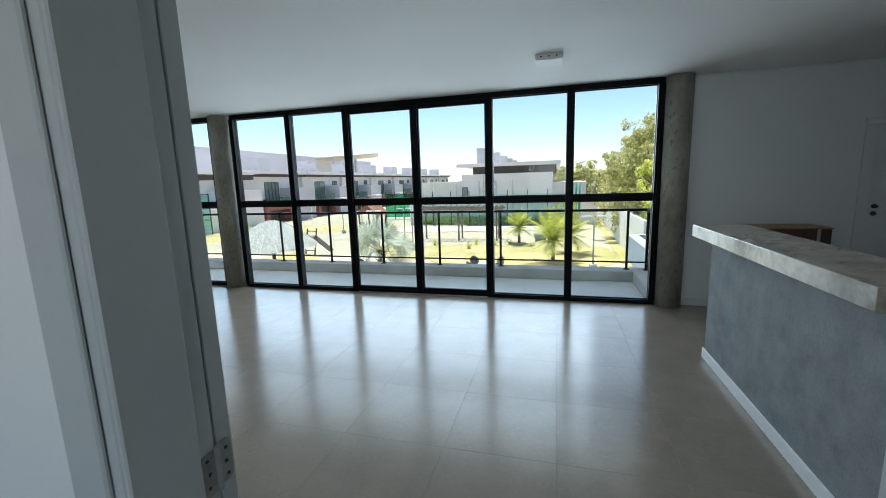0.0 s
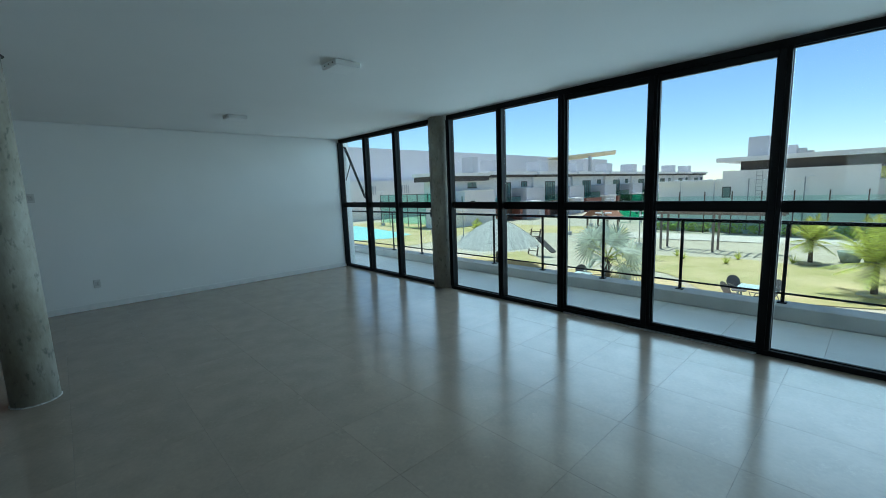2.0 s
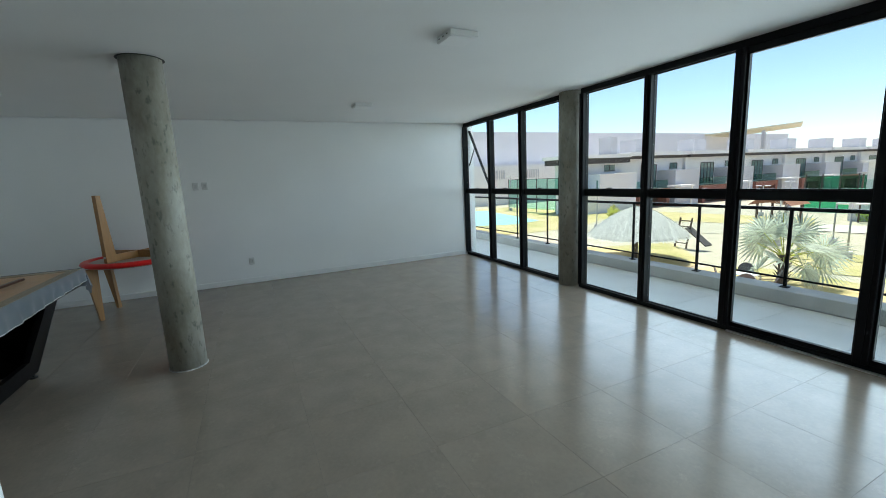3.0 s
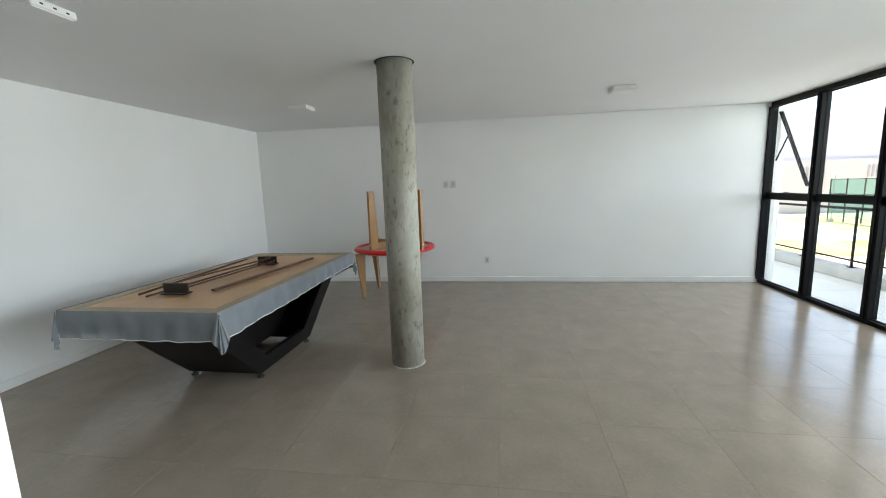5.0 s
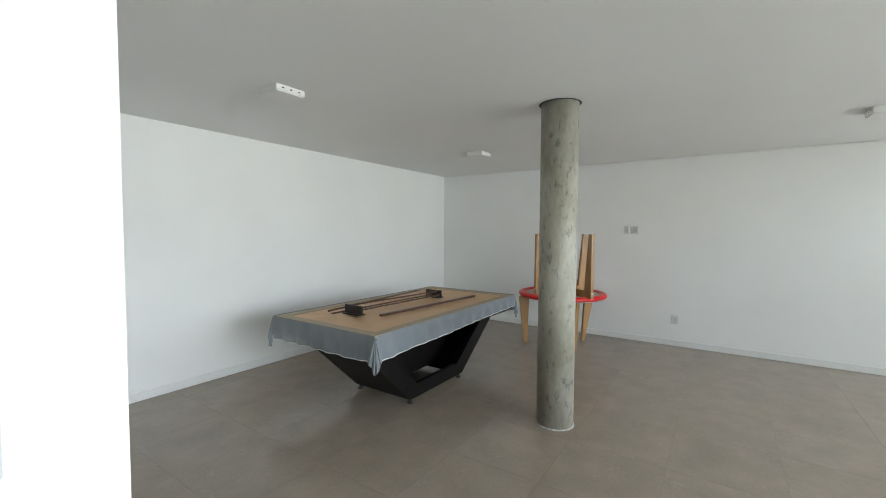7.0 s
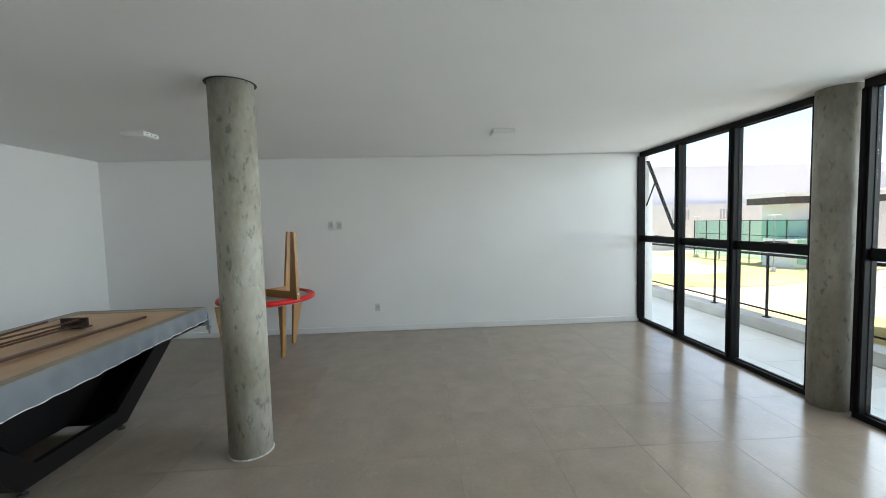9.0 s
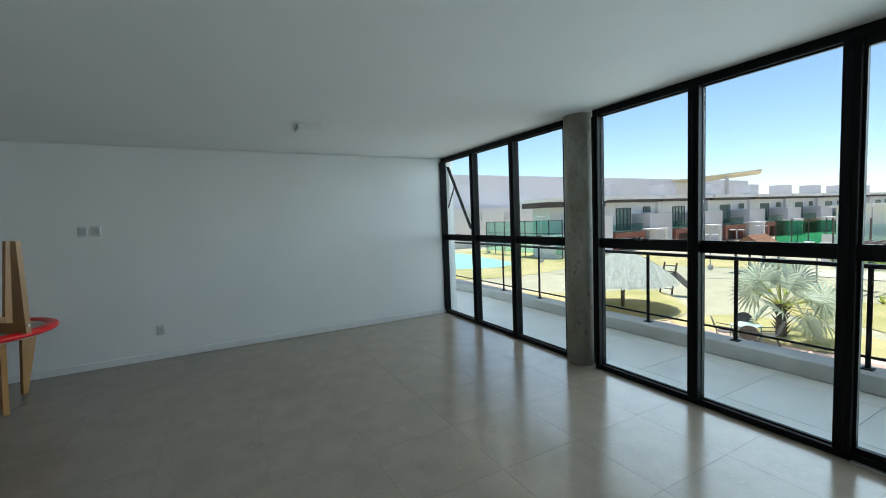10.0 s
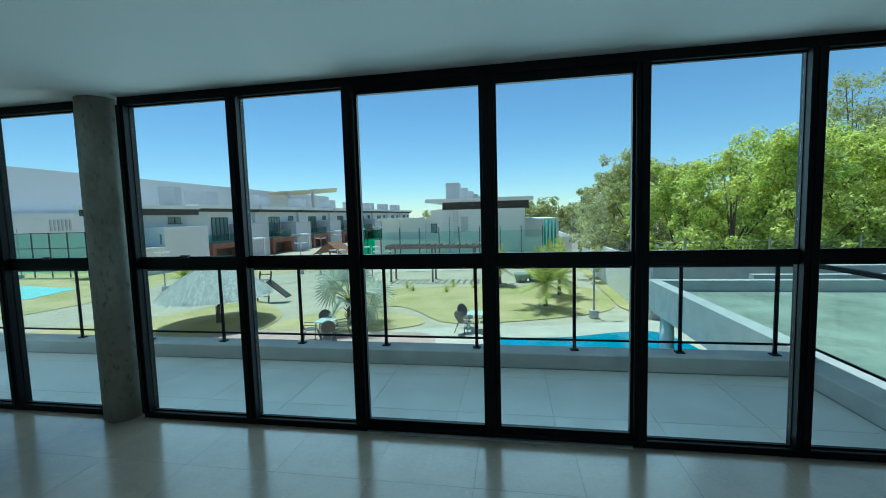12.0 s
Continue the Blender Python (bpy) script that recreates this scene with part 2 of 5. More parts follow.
def skirting(lo, hi):
    box("baseboard", lo, hi, M_WHITE, label="low white painted skirting board", bevel=0.004, kind="structure", category="baseboard")


skirting((XW, YS, 0.0), (XW + 0.015, YN - 0.06, 0.09))
skirting((XW + 0.015, YS, 0.0), (XC, YS + 0.015, 0.09))
skirting((XC - 0.015, YS + 0.015, 0.0), (XC, YP + 0.015, 0.09))
skirting((XC, YP, 0.0), (-1.765, YP + 0.015, 0.09))
skirting((DX1 + 0.08, YC, 0.0), (XE, YC + 0.015, 0.09))
skirting((1.3, YN - 0.015, 0.0), (2.97, YN, 0.09))


def cornice(lo, hi):
    box("trim", lo, hi, M_CEIL, label="thin white ceiling edge strip", kind="structure", category="trim")


cornice((XW, YS, H - 0.022), (XW + 0.018, YN - 0.06, H - 0.008))
cornice((1.3, YN - 0.018, H - 0.022), (XE, YN, H - 0.008))

# ---- entrance door frame and leaf ----
frame_door = thing("door_1", (DX0, YC, 0), "white painted entrance door folded back against the wall", "door", kind="structure")
bm = bmesh.new()
bm_box(bm, (DX0, YC - 0.175, 0), (DX0 + 0.035, YC + 0.004, DH - 0.035), 0.003)
bm_box(bm, (DX0 + 0.035, YC - 0.175, 0), (DX0 + 0.047, YC - 0.04, DH - 0.035), 0.003)
part("jamb", bm, M_JAMB, frame_door)
bm = bmesh.new()
bm_box(bm, (DX1 - 0.035, YC - 0.175, 0), (DX1, YC + 0.004, DH - 0.035), 0.003)
bm_box(bm, (DX1 - 0.047, YC - 0.175, 0), (DX1 - 0.035, YC - 0.04, DH - 0.035), 0.003)
part("jamb", bm, M_JAMB, frame_door)
box("lintel", (DX0, YC - 0.175, DH - 0.035), (DX1, YC + 0.004, DH), M_JAMB, frame_door, bevel=0.003)
for x0, x1 in ((DX0 - 0.07, DX0 + 0.012), (DX1 - 0.025, DX1 + 0.07)):
    for y0, y1 in ((YC + 0.004, YC + 0.016), (YC - 0.187, YC - 0.175)):
        if x0 < DX0 and y0 > YC:
            continue
        box("casing", (x0, y0, 0), (x1, y1, DH + 0.06), M_JAMB, frame_door, bevel=0.004)
leaf = thing("door_2", (DX0, YC + 0.03, 0), "white painted door leaf opened flat to the wall", "door")
box("leaf", (DX0 - 0.80, YC + 0.012, 0.008), (DX0 + 0.030, YC + 0.054, 2.08), M_JAMB, leaf, bevel=0.002)
M_SCREW = mat("dark_screw", (0.05, 0.05, 0.05), 0.5, metal=0.3)
M_HINGE = mat("worn_steel_hinge", (0.42, 0.42, 0.40), 0.4, metal=0.35, vary=0.15, scale=20, bump=0.05)


def hinge_plate(bm, x, y0, y1, z0, z1, out):
    """A plate on the face at x with its outer corners rounded off; out is the side of y away from the knuckle."""
    e, k = (y0, y1) if out < 0 else (y1, y0)
    s_ = 1 if out < 0 else -1
    r = 0.012
    pts = [(x, k, z0), (x, k, z1)] + [(x, e + s_ * r * (1 - math.sin(t_)), z1 - r * (1 - math.cos(t_))) for t_ in (0, 0.5, 1.07, 1.57)]
    pts += [(x, e + s_ * r * (1 - math.cos(t_)), z0 + r * (1 - math.sin(t_))) for t_ in (0, 0.5, 1.07, 1.57)]
    bm_poly(bm, pts, (0.002, 0, 0))


for z in (0.25, 1.06):
    bm = bmesh.new()
    hinge_plate(bm, DX0 + 0.036, YC - 0.038, YC - 0.003, z - 0.05, z + 0.045, -1)
    hinge_plate(bm, DX0 + 0.0345, YC + 0.008, YC + 0.042, z - 0.045, z + 0.05, 1)
    bm_cyl(bm, (DX0 + 0.042, YC + 0.001, z - 0.047), (DX0 + 0.042, YC + 0.001, z + 0.05), 0.006, n=12)
    hg = part("hinge", bm, M_HINGE, leaf, "worn steel hinge")
    for dy in (-0.022, 0.028):
        for dz in (-0.03, 0, 0.03):
            bm = bmesh.new()
            bm_cyl(bm, (DX0 + 0.036, YC + dy + (0.006 if dz == 0 else 0) * (1 if dy < 0 else -1), z + dz), (DX0 + 0.0386, YC + dy, z + dz), 0.0038, n=8)
            part("screw", bm, M_SCREW, hg)
bm = bmesh.new()
bm_cyl(bm, (DX0 - 0.73, YC + 0.056, 1.02), (DX0 - 0.73, YC + 0.10, 1.02), 0.01)
bm_box(bm, (DX0 - 0.74, YC + 0.09, 1.01), (DX0 - 0.62, YC + 0.105, 1.03), 0.003)
part("door_handle", bm, M_STEEL, leaf, "steel lever handle")

# ---- door in the north wall ----
d3 = thing("door_3", (3.05, YN, 0), "closed white door behind the counter", "door", kind="structure")
box("leaf", (3.09, YN + 0.03, 0.01), (3.81, YN + 0.065, 2.099), M_WHITE, d3, bevel=0.003)
for x0, x1 in ((2.98, 3.085), (3.815, 3.92)):
    box("casing", (x0, YN - 0.012, 0), (x1, YN + 0.028, 2.1), M_WHITE, d3, bevel=0.004)
box("casing", (2.98, YN - 0.012, 2.1), (3.92, YN + 0.028, 2.17), M_WHITE, d3, bevel=0.004)
bm = bmesh.new()
for z in (1.22, 1.14):
    bm_cyl(bm, (3.16, YN + 0.03, z), (3.16, YN + 0.01, z), 0.024, n=16)
bm_cyl(bm, (3.16, YN + 0.01, 1.22), (3.16, YN - 0.03, 1.22), 0.012, n=12)
part("door_handle", bm, M_DARK, d3, "dark metal knob and lock")

# ---- window wall ----
M_GLASS = glass("window_glass", (0.97, 0.985, 0.98))
FY0, FY1 = YN - 0.045, YN + 0.045
TZ0, TZ1 = 1.332, 1.412


def window_bay(name, xs, slide=(), ends=(0.075, 0.075)):
    w = thing(name, (xs[0], YN, 0), "black aluminium floor-to-ceiling window onto the balcony", "window", kind="structure")
    x0, x1 = xs[0], xs[-1]
    for n, lo, hi in (("head", (x0, FY0, H - 0.07), (x1, FY1, H)), ("bottom_rail", (x0, FY0, -0.004), (x1, FY1, 0.05))):
        box("frame_" + n, lo, hi, M_FRAME, w, bevel=0.004)
    for i, x in enumerate(xs):
        a, b = x - 0.045, x + 0.045
        if i == 0:
            a, b = x, x + ends[0]
        elif i == len(xs) - 1:
            a, b = x - ends[1], x
        bm = bmesh.new()
        bm_box(bm, (a, FY0 - 0.02, 0.05), (b, FY1, H - 0.07), 0.004)
        bm_box(bm, ((a + b) / 2 - 0.012, FY0 - 0.03, 0.05), ((a + b) / 2 + 0.012, FY0 - 0.02, H - 0.07))
        part("mullion", bm, M_FRAME, w)
    for i in range(len(xs) - 1):
        a = xs[i] + (ends[0] if i == 0 else 0.045)
        b = xs[i + 1] - (ends[1] if i == len(xs) - 2 else 0.045)
        s = i in slide
        e, top = (0.018, 0.062) if s else (0.004, 0.012)
        bm = bmesh.new()
        y0, y1 = (YN - 0.04, YN + 0.02) if s else (YN - 0.02, YN + 0.03)
        bm_box(bm, (a, y0, TZ0), (b, y1, TZ1), 0.003)
        for z0, z1 in ((0.05, TZ0), (TZ1, H - 0.07)):
            hb = 0.045 if s and z0 < 1 else 0.012
            ht = top if z1 > 2 else 0.012
            bm_box(bm, (a, y0 + 0.01, z0), (b, y1 - 0.01, z0 + hb), 0.002)
            bm_box(bm, (a, y0 + 0.01, z1 - ht), (b, y1 - 0.01, z1), 0.002)
            bm_box(bm, (a, y0 + 0.01, z0 + hb), (a + e, y1 - 0.01, z1 - ht), 0.002)
            bm_box(bm, (b - e, y0 + 0.01, z0 + hb), (b, y1 - 0.01, z1 - ht), 0.002)
        part("sash", bm, M_FRAME, w)
        for z0, z1 in ((0.06, TZ0 + 0.01), (TZ1 - 0.01, H - 0.08)):
            g = box("pane", (a + 0.01, YN + 0.0, z0), (b - 0.01, YN + 0.006, z1), M_GLASS, w)
            g.visible_shadow = False
    return w


W1 = [XW, -7.60, -6.605, -5.60]
w1 = window_bay("window_1", W1, ends=(0.03, 0.045))
W2 = [-5.235, -4.175, -3.205, -2.156, -1.107, -0.072, 0.99]
w2 = window_bay("window_2", W2, slide=(2, 3))


def latch(x, parent):
    bm = bmesh.new()
    bm_box(bm, (x - 0.035, YN - 0.06, TZ1), (x + 0.035, YN - 0.02, TZ1 + 0.028), 0.006)
    bm_box(bm, (x - 0.018, YN - 0.075, TZ1 + 0.01), (x + 0.018, YN - 0.06, TZ1 + 0.022), 0.004)
    part("latch", bm, M_DARK, parent, "small black window latch")


for a, b in zip(W1, W1[1:]):
    latch((a + b) / 2, w1)
latch((W2[0] + W2[1]) / 2, w2)
latch((W2[5] + W2[6]) / 2, w2)
# two slanting black bars outside the upper pane of the first bay
SX0, SX1, SYT, SZT, SYB, SZB = -8.56, -7.82, YN + 0.05, 2.62, YN + 0.50, 1.50
sash = thing("window_stay", (SX0, SYT, SZT), "slanting black bars outside the first window", "window stay")
bm = bmesh.new()
bm_poly(bm, [(SX0 - 0.02, SYT, SZT), (SX0 - 0.02, SYT + 0.04, SZT), (SX0 - 0.02, SYB + 0.04, SZB), (SX0 - 0.02, SYB, SZB)], (0.04, 0, 0))
part("long_bar", bm, M_FRAME, sash)
bm = bmesh.new()
bm_cyl(bm, (SX0 + 0.03, YN + 0.18, 2.28), (SX0 + 0.03, YN + 0.035, 1.9), 0.012, n=8)
part("short_bar", bm, M_FRAME, sash)
box("track", (W2[2] + 0.05, YN - 0.075, 0.0), (W2[4] - 0.05, YN - 0.048, 0.012), M_TRACK, w2, "bright aluminium sliding track")


# ---- columns ----
M_PLATE0 = mat("pale_plaster", (0.55, 0.54, 0.50), 0.9, vary=0.2, scale=30, bump=0.5)


def column(x, y, r, z0, z1, label):
    bm = bmesh.new()
    bm_cyl(bm, (x, y, z0), (x, y, z1), r, n=48)
    part("column", bm, M_CONC, None, label, smooth=True, category="column", kind="structure")


PX, PY, PR = -5.215, 3.275, 0.157
column(PX, PY, PR, 0.0, H, "round raw concrete column in the middle of the room")
column(-5.46, 8.25, 0.165, 0.0, H, "round raw concrete column between the windows")
column(1.14, 8.23, 0.155, 0.0, H, "round raw concrete column at the window's end")
# flat ring, its dark colour stands in for the shade of a gap
bm = bmesh.new()
bmesh.ops.create_circle(bm, cap_ends=False, segments=48, radius=PR + 0.0)
e = bmesh.ops.extrude_edge_only(bm, edges=bm.edges[:])
for v in [g for g in e["geom"] if isinstance(g, bmesh.types.BMVert)]:
    v.co *= (PR + 0.02) / PR
for v in bm.verts:
    v.co += Vector((PX, PY, H - 0.003))
part("trim", bm, M_DARK, None, "flat dark ring painted as a shadow gap round the column head", category="trim", kind="structure")
bm = bmesh.new()
bm_cyl(bm, (PX, PY, 0.0), (PX, PY, 0.008), PR + 0.009, PR + 0.002, n=48)
part("plaster_ring", bm, M_PLATE0, None, "rough pale plaster ring at the column's foot", category="trim", kind="structure")
box("wall_stub", (0.97, YN + 0.05, -0.004), (1.28, YN + 0.15, H), M_CONC, label="narrow concrete infill behind the column", kind="structure", category="wall")
box("wall_stub", (-5.60, YN + 0.1, -0.004), (-5.31, YN + 0.16, H), M_CONC, label="narrow concrete infill behind the column", kind="structure", category="wall")


# ---- ceiling lamps ----
def ceiling_lamp(x, y, z=H):
    t = thing("ceiling_lamp", (x, y, z), "small square white surface ceiling lamp, unlit", "ceiling lamp", "ceiling lamps")
    bm = bmesh.new()
    s = 0.125
    bm_box(bm, (x - s, y - s, z - 0.045), (x + s, y + s, z), 0.006)
    part("housing", bm, M_PLAST, t)
    box("diffuser", (x - s + 0.012, y - s + 0.012, z - 0.05), (x + s - 0.012, y + s - 0.012, z - 0.045), M_WALL, t, "milky white diffuser")
    for side in (-1, 1):
        for dx in (-0.07, 0, 0.07):
            box("vent_slot", (x + dx - 0.009, y + side * s - 0.0015, z - 0.028), (x + dx + 0.009, y + side * s + 0.0015, z - 0.019), M_DARK, t, "dark vent slot")
    return t


lamp0 = ceiling_lamp(-3.87, 5.61)
for x, y in ((-3.68, 1.59), (-6.74, 1.62), (-6.87, 5.61), (-0.32, 6.88)):
    copy_thing(lamp0, Matrix.Translation((x, y, H)))


M_PLATE = mat("socket_plate", (0.66, 0.66, 0.65), 0.3, vary=0.02)
M_POLE0 = mat("socket_grey", (0.55, 0.55, 0.54), 0.4, vary=0.02)


def wall_plate(name, y, z, label):
    t = thing(name, (XW, y, z), label, "wall socket", "wall sockets")
    box("plate", (XW, y - 0.042, z - 0.062), (XW + 0.010, y + 0.042, z + 0.062), M_PLATE, t, bevel=0.004)
    box("insert", (XW + 0.010, y - 0.026, z - 0.034), (XW + 0.0135, y + 0.026, z + 0.034), M_POLE0, t, bevel=0.002)
    bm = bmesh.new()
    for dz in (-0.011, 0.011):
        bm_cyl(bm, (XW + 0.012, y + 0.006, z + dz), (XW + 0.0145, y + 0.006, z + dz), 0.004, n=8)
    part("holes", bm, M_DARK, t, "dark socket holes")


wall_plate("wall_socket", 3.22, 1.716, "white double socket plate on the wall")
wall_plate("wall_socket", 3.348, 1.716, "white double socket plate on the wall")
wall_plate("wall_socket", 3.905, 0.388, "white socket plate low on the wall")
sw = thing("light_switch", (-1.842, YP, 1.276), "white switch plate on the wall end beside the entrance", "light switch")
box("plate", (-1.884, YP, 1.214), (-1.80, YP + 0.010, 1.338), M_PLATE, sw, bevel=0.004)
box("rocker", (-1.868, YP + 0.010, 1.235), (-1.816, YP + 0.014, 1.317), M_PLAST, sw, bevel=0.002)
c = thing("blank_socket", (XW, 0.45, 2.31), "small round white blanking plate high on the wall", "wall socket")
bm = bmesh.new()
bm_cyl(bm, (XW, 0.45, 2.31), (XW + 0.006, 0.45, 2.31), 0.045, n=24)
part("disc", bm, M_WALL, c)

# ---- bar counter ----
counter = thing("bar_counter", (1.1, 5.9, 0), "grey textured bar counter wall with cream stone top", "bar counter")
box("body", (1.065, YC + 0.9, 0), (1.225, 6.60, 1.1), M_COUNTER, counter, "grey textured plaster")
box("countertop", (0.915, 4.477, 1.1), (1.32, 6.63, 1.2), M_GRANITE, counter, "cream veined polished stone", bevel=0.003)
box("baseboard", (1.05, YC + 0.9, 0), (1.065, 6.615, 0.09), M_WHITE, counter, "white skirting", bevel=0.003)
cab = thing("low_cabinet", (2.35, 8.0, 0), "low brown wooden cabinet against the white wall", "cabinet")
box("body", (1.855, 7.8, 0.0), (2.555, 8.2, 1.02), M_BROWN, cab, bevel=0.004)
box("top", (1.845, 7.79, 1.02), (2.565, 8.21, 1.035), M_OAK, cab, bevel=0.003)
# bright upright strip that stands in for a highlight on the cabinet front
box("highlight_strip", (2.42, 7.784, 0.0), (2.45, 7.789, 1.02), M_STEEL, cab, "bright strip in place of a highlight on the cabinet")


# ---- pool table ----
M_RAILG = mat("rail_grey", (0.40, 0.31, 0.21), 0.5, vary=0.08)
M_SOCK = mat("socket_plastic", (0.62, 0.62, 0.6), 0.35, vary=0.02)
pt = thing("pool_table", (-5.51, 1.42, 0), "black pool table with V-shaped base and board top", "pool table")
TX0, TX1, TY0, TY1 = -6.865, -4.16, 0.72, 2.12
bm = bmesh.new()
bm_box(bm, (TX0, TY0, 0.62), (TX1, TY1, 0.80), 0.02)
part("tabletop_frame", bm, M_BLACKWOOD, pt)
box("board", (TX0 + 0.11, TY0 + 0.11, 0.795), (TX1 - 0.11, TY1 - 0.11, 0.805), M_MDF, pt, "plain tan board laid on the top")
for lo, hi in (((TX0, TY0, 0.79), (TX1, TY0 + 0.11, 0.814)), ((TX0, TY1 - 0.11, 0.79), (TX1, TY1, 0.814)), ((TX0, TY0 + 0.11, 0.79), (TX0 + 0.11, TY1 - 0.11, 0.814)), ((TX1 - 0.11, TY0 + 0.11, 0.79), (TX1, TY1 - 0.11, 0.814))):
    box("cushion_rail", lo, hi, M_RAILG, pt, "greyish brown rail", bevel=0.006)
for y0 in (1.275, 1.955):
    bm = bmesh.new()
    out = [(-6.47, 0.62), (-5.71, 0.045), (-4.76, 0.045), (-4.16, 0.62)]
    hole = [(-6.19, 0.62), (-5.59, 0.175), (-4.87, 0.175), (-4.42, 0.62)]
    # an open trapezoid: two legs and a foot beam
    bm_poly(bm, [(x, y0, z) for x, z in (out[0], out[1], hole[1], hole[0])], (0, 0.05, 0))
    part("leg_panel", bm, M_BLACKWOOD, pt)
    bm = bmesh.new()
    bm_poly(bm, [(x, y0, z) for x, z in (out[1], out[2], hole[2], hole[1])], (0, 0.05, 0))
    part("foot_beam", bm, M_BLACKWOOD, pt)
    bm = bmesh.new()
    bm_poly(bm, [(x, y0, z) for x, z in (out[2], out[3], hole[3], hole[2])], (0, 0.05, 0))
    part("leg_panel", bm, M_BLACKWOOD, pt)
bm = bmesh.new()
bm_poly(bm, [(-4.163, 1.325, 0.62), (-4.763, 1.325, 0.045), (-4.763, 1.955, 0.045), (-4.163, 1.955, 0.62)], (-0.04, 0, 0))
part("end_panel", bm, M_BLACKWOOD, pt)
bm = bmesh.new()
bm_poly(bm, [(-6.467, 1.325, 0.62), (-5.707, 1.325, 0.045), (-5.707, 1.955, 0.045), (-6.467, 1.955, 0.62)], (0.04, 0, 0))
part("end_panel", bm, M_BLACKWOOD, pt)
bm = bmesh.new()
bm_poly(bm, [(-6.3, 1.58, 0.62), (-5.66, 1.58, 0.1), (-5.12, 1.58, 0.1), (-4.72, 1.58, 0.62)], (0, 0.05, 0))
part("centre_panel", bm, M_BLACKWOOD, pt)
for x in (-5.67, -4.79):
    for y in (1.30, 1.98):
        bm = bmesh.new()
        bm_cyl(bm, (x, y, 0.0), (x, y, 0.015), 0.03, n=16)
        bm_cyl(bm, (x, y, 0.015), (x, y, 0.045), 0.012, n=12)
        part("foot", bm, M_DARK, pt, "black levelling foot", smooth=True)

# translucent plastic cover
def plastic(name, alpha=0.5, color=(0.62, 0.66, 0.69), spread=0.04):
    m = bpy.data.materials.new(name)
    m.use_nodes = True
    nt = m.node_tree
    b = nt.nodes["Principled BSDF"]
    b.inputs["Base Color"].default_value = (*color, 1)
    b.inputs["Roughness"].default_value = 0.3
    b.inputs["Alpha"].default_value = alpha
    n = nt.nodes.new("ShaderNodeTexNoise")
    n.inputs["Scale"].default_value = 9
    r = nt.nodes.new("ShaderNodeMapRange")
    r.inputs[1].default_value, r.inputs[2].default_value = 0.3, 0.7
    r.inputs[3].default_value, r.inputs[4].default_value = max(0, alpha - spread), min(1, alpha + spread)
    tc = nt.nodes.new("ShaderNodeTexCoord")
    nt.links.new(tc.outputs["Object"], n.inputs[0])
    nt.links.new(n.outputs[0], r.inputs[0])
    nt.links.new(r.outputs[0], b.inputs["Alpha"])
    return m


M_FILM = plastic("clear_plastic_film", 0.035)
M_FILM2 = plastic("folded_plastic_film", 0.66, (0.27, 0.30, 0.33), 0.03)
cover = thing("plastic_cover", (-5.51, 1.42, 0.815), "translucent plastic sheet draped over the pool table", "table cover")


def skirt(name, p0, p1, outward, drop, waves, mat_, parent, z=0.817, drop1=None):
    bm = bmesh.new()
    drop1 = drop if drop1 is None else drop1
    p0, p1, o = Vector((*p0, z)), Vector((*p1, z)), Vector((*outward, 0))
    n, rows = 90, 6
    grid = []
    for j in range(rows + 1):
        row = []
        for i in range(n + 1):
            f = i / n
            p = p0.lerp(p1, f)
            k = j / rows
            w = math.sin(f * waves * 6.283) * 0.010 * k + noise.noise(Vector((f * 9, j * 0.3, waves))) * 0.016 * k
            p = p + o * (0.012 * min(1, k * 3) + w)
            p.z -= (drop + (drop1 - drop) * f) * k * (1 + 0.04 * noise.noise(Vector((f * 6, waves, 0))))
            row.append(bm.verts.new(p))
        grid.append(row)
    for j in range(rows):
        for i in range(n):
            bm.faces.new((grid[j][i], grid[j + 1][i], grid[j + 1][i + 1], grid[j][i + 1]))
    low = [v.co.copy() for v in grid[rows]]
    part(name, bm, mat_, parent, smooth=True)
    bm = bmesh.new()
    for a, b in zip(low[::3], low[3::3]):
        bm_cyl(bm, a + o * 0.002, b + o * 0.002, 0.0035, n=5)
    part("hem", bm, M_PLAST, parent, "white stitched hem")


bm = bmesh.new()
nx, ny = 40, 22
g = [[bm.verts.new((TX0 - 0.01 + (TX1 - TX0 + 0.02) * i / nx, TY0 - 0.01 + (TY1 - TY0 + 0.02) * j / ny, 0.817 + 0.003 * noise.noise(Vector((i * 0.4, j * 0.4, 0))))) for j in range(ny + 1)] for i in range(nx + 1)]
for i in range(nx):
    for j in range(ny):
        bm.faces.new((g[i][j], g[i + 1][j], g[i + 1][j + 1], g[i][j + 1]))
part("sheet", bm, M_FILM, cover, smooth=True)
skirt("skirt", (TX1 + 0.01, TY0), (TX1 + 0.01, TY1), (1, 0), 0.225, 7, M_FILM2, cover)
skirt("skirt", (TX0, TY1 + 0.01), (TX1, TY1 + 0.01), (0, 1), 0.14, 12, M_FILM2, cover, drop1=0.215)
skirt("skirt", (TX0 - 0.01, TY0), (TX0 - 0.01, TY1), (-1, 0), 0.22, 8, M_FILM2, cover)
skirt("skirt", (TX0, TY0 - 0.01), (TX1, TY0 - 0.01), (0, -1), 0.22, 11, M_FILM2, cover)
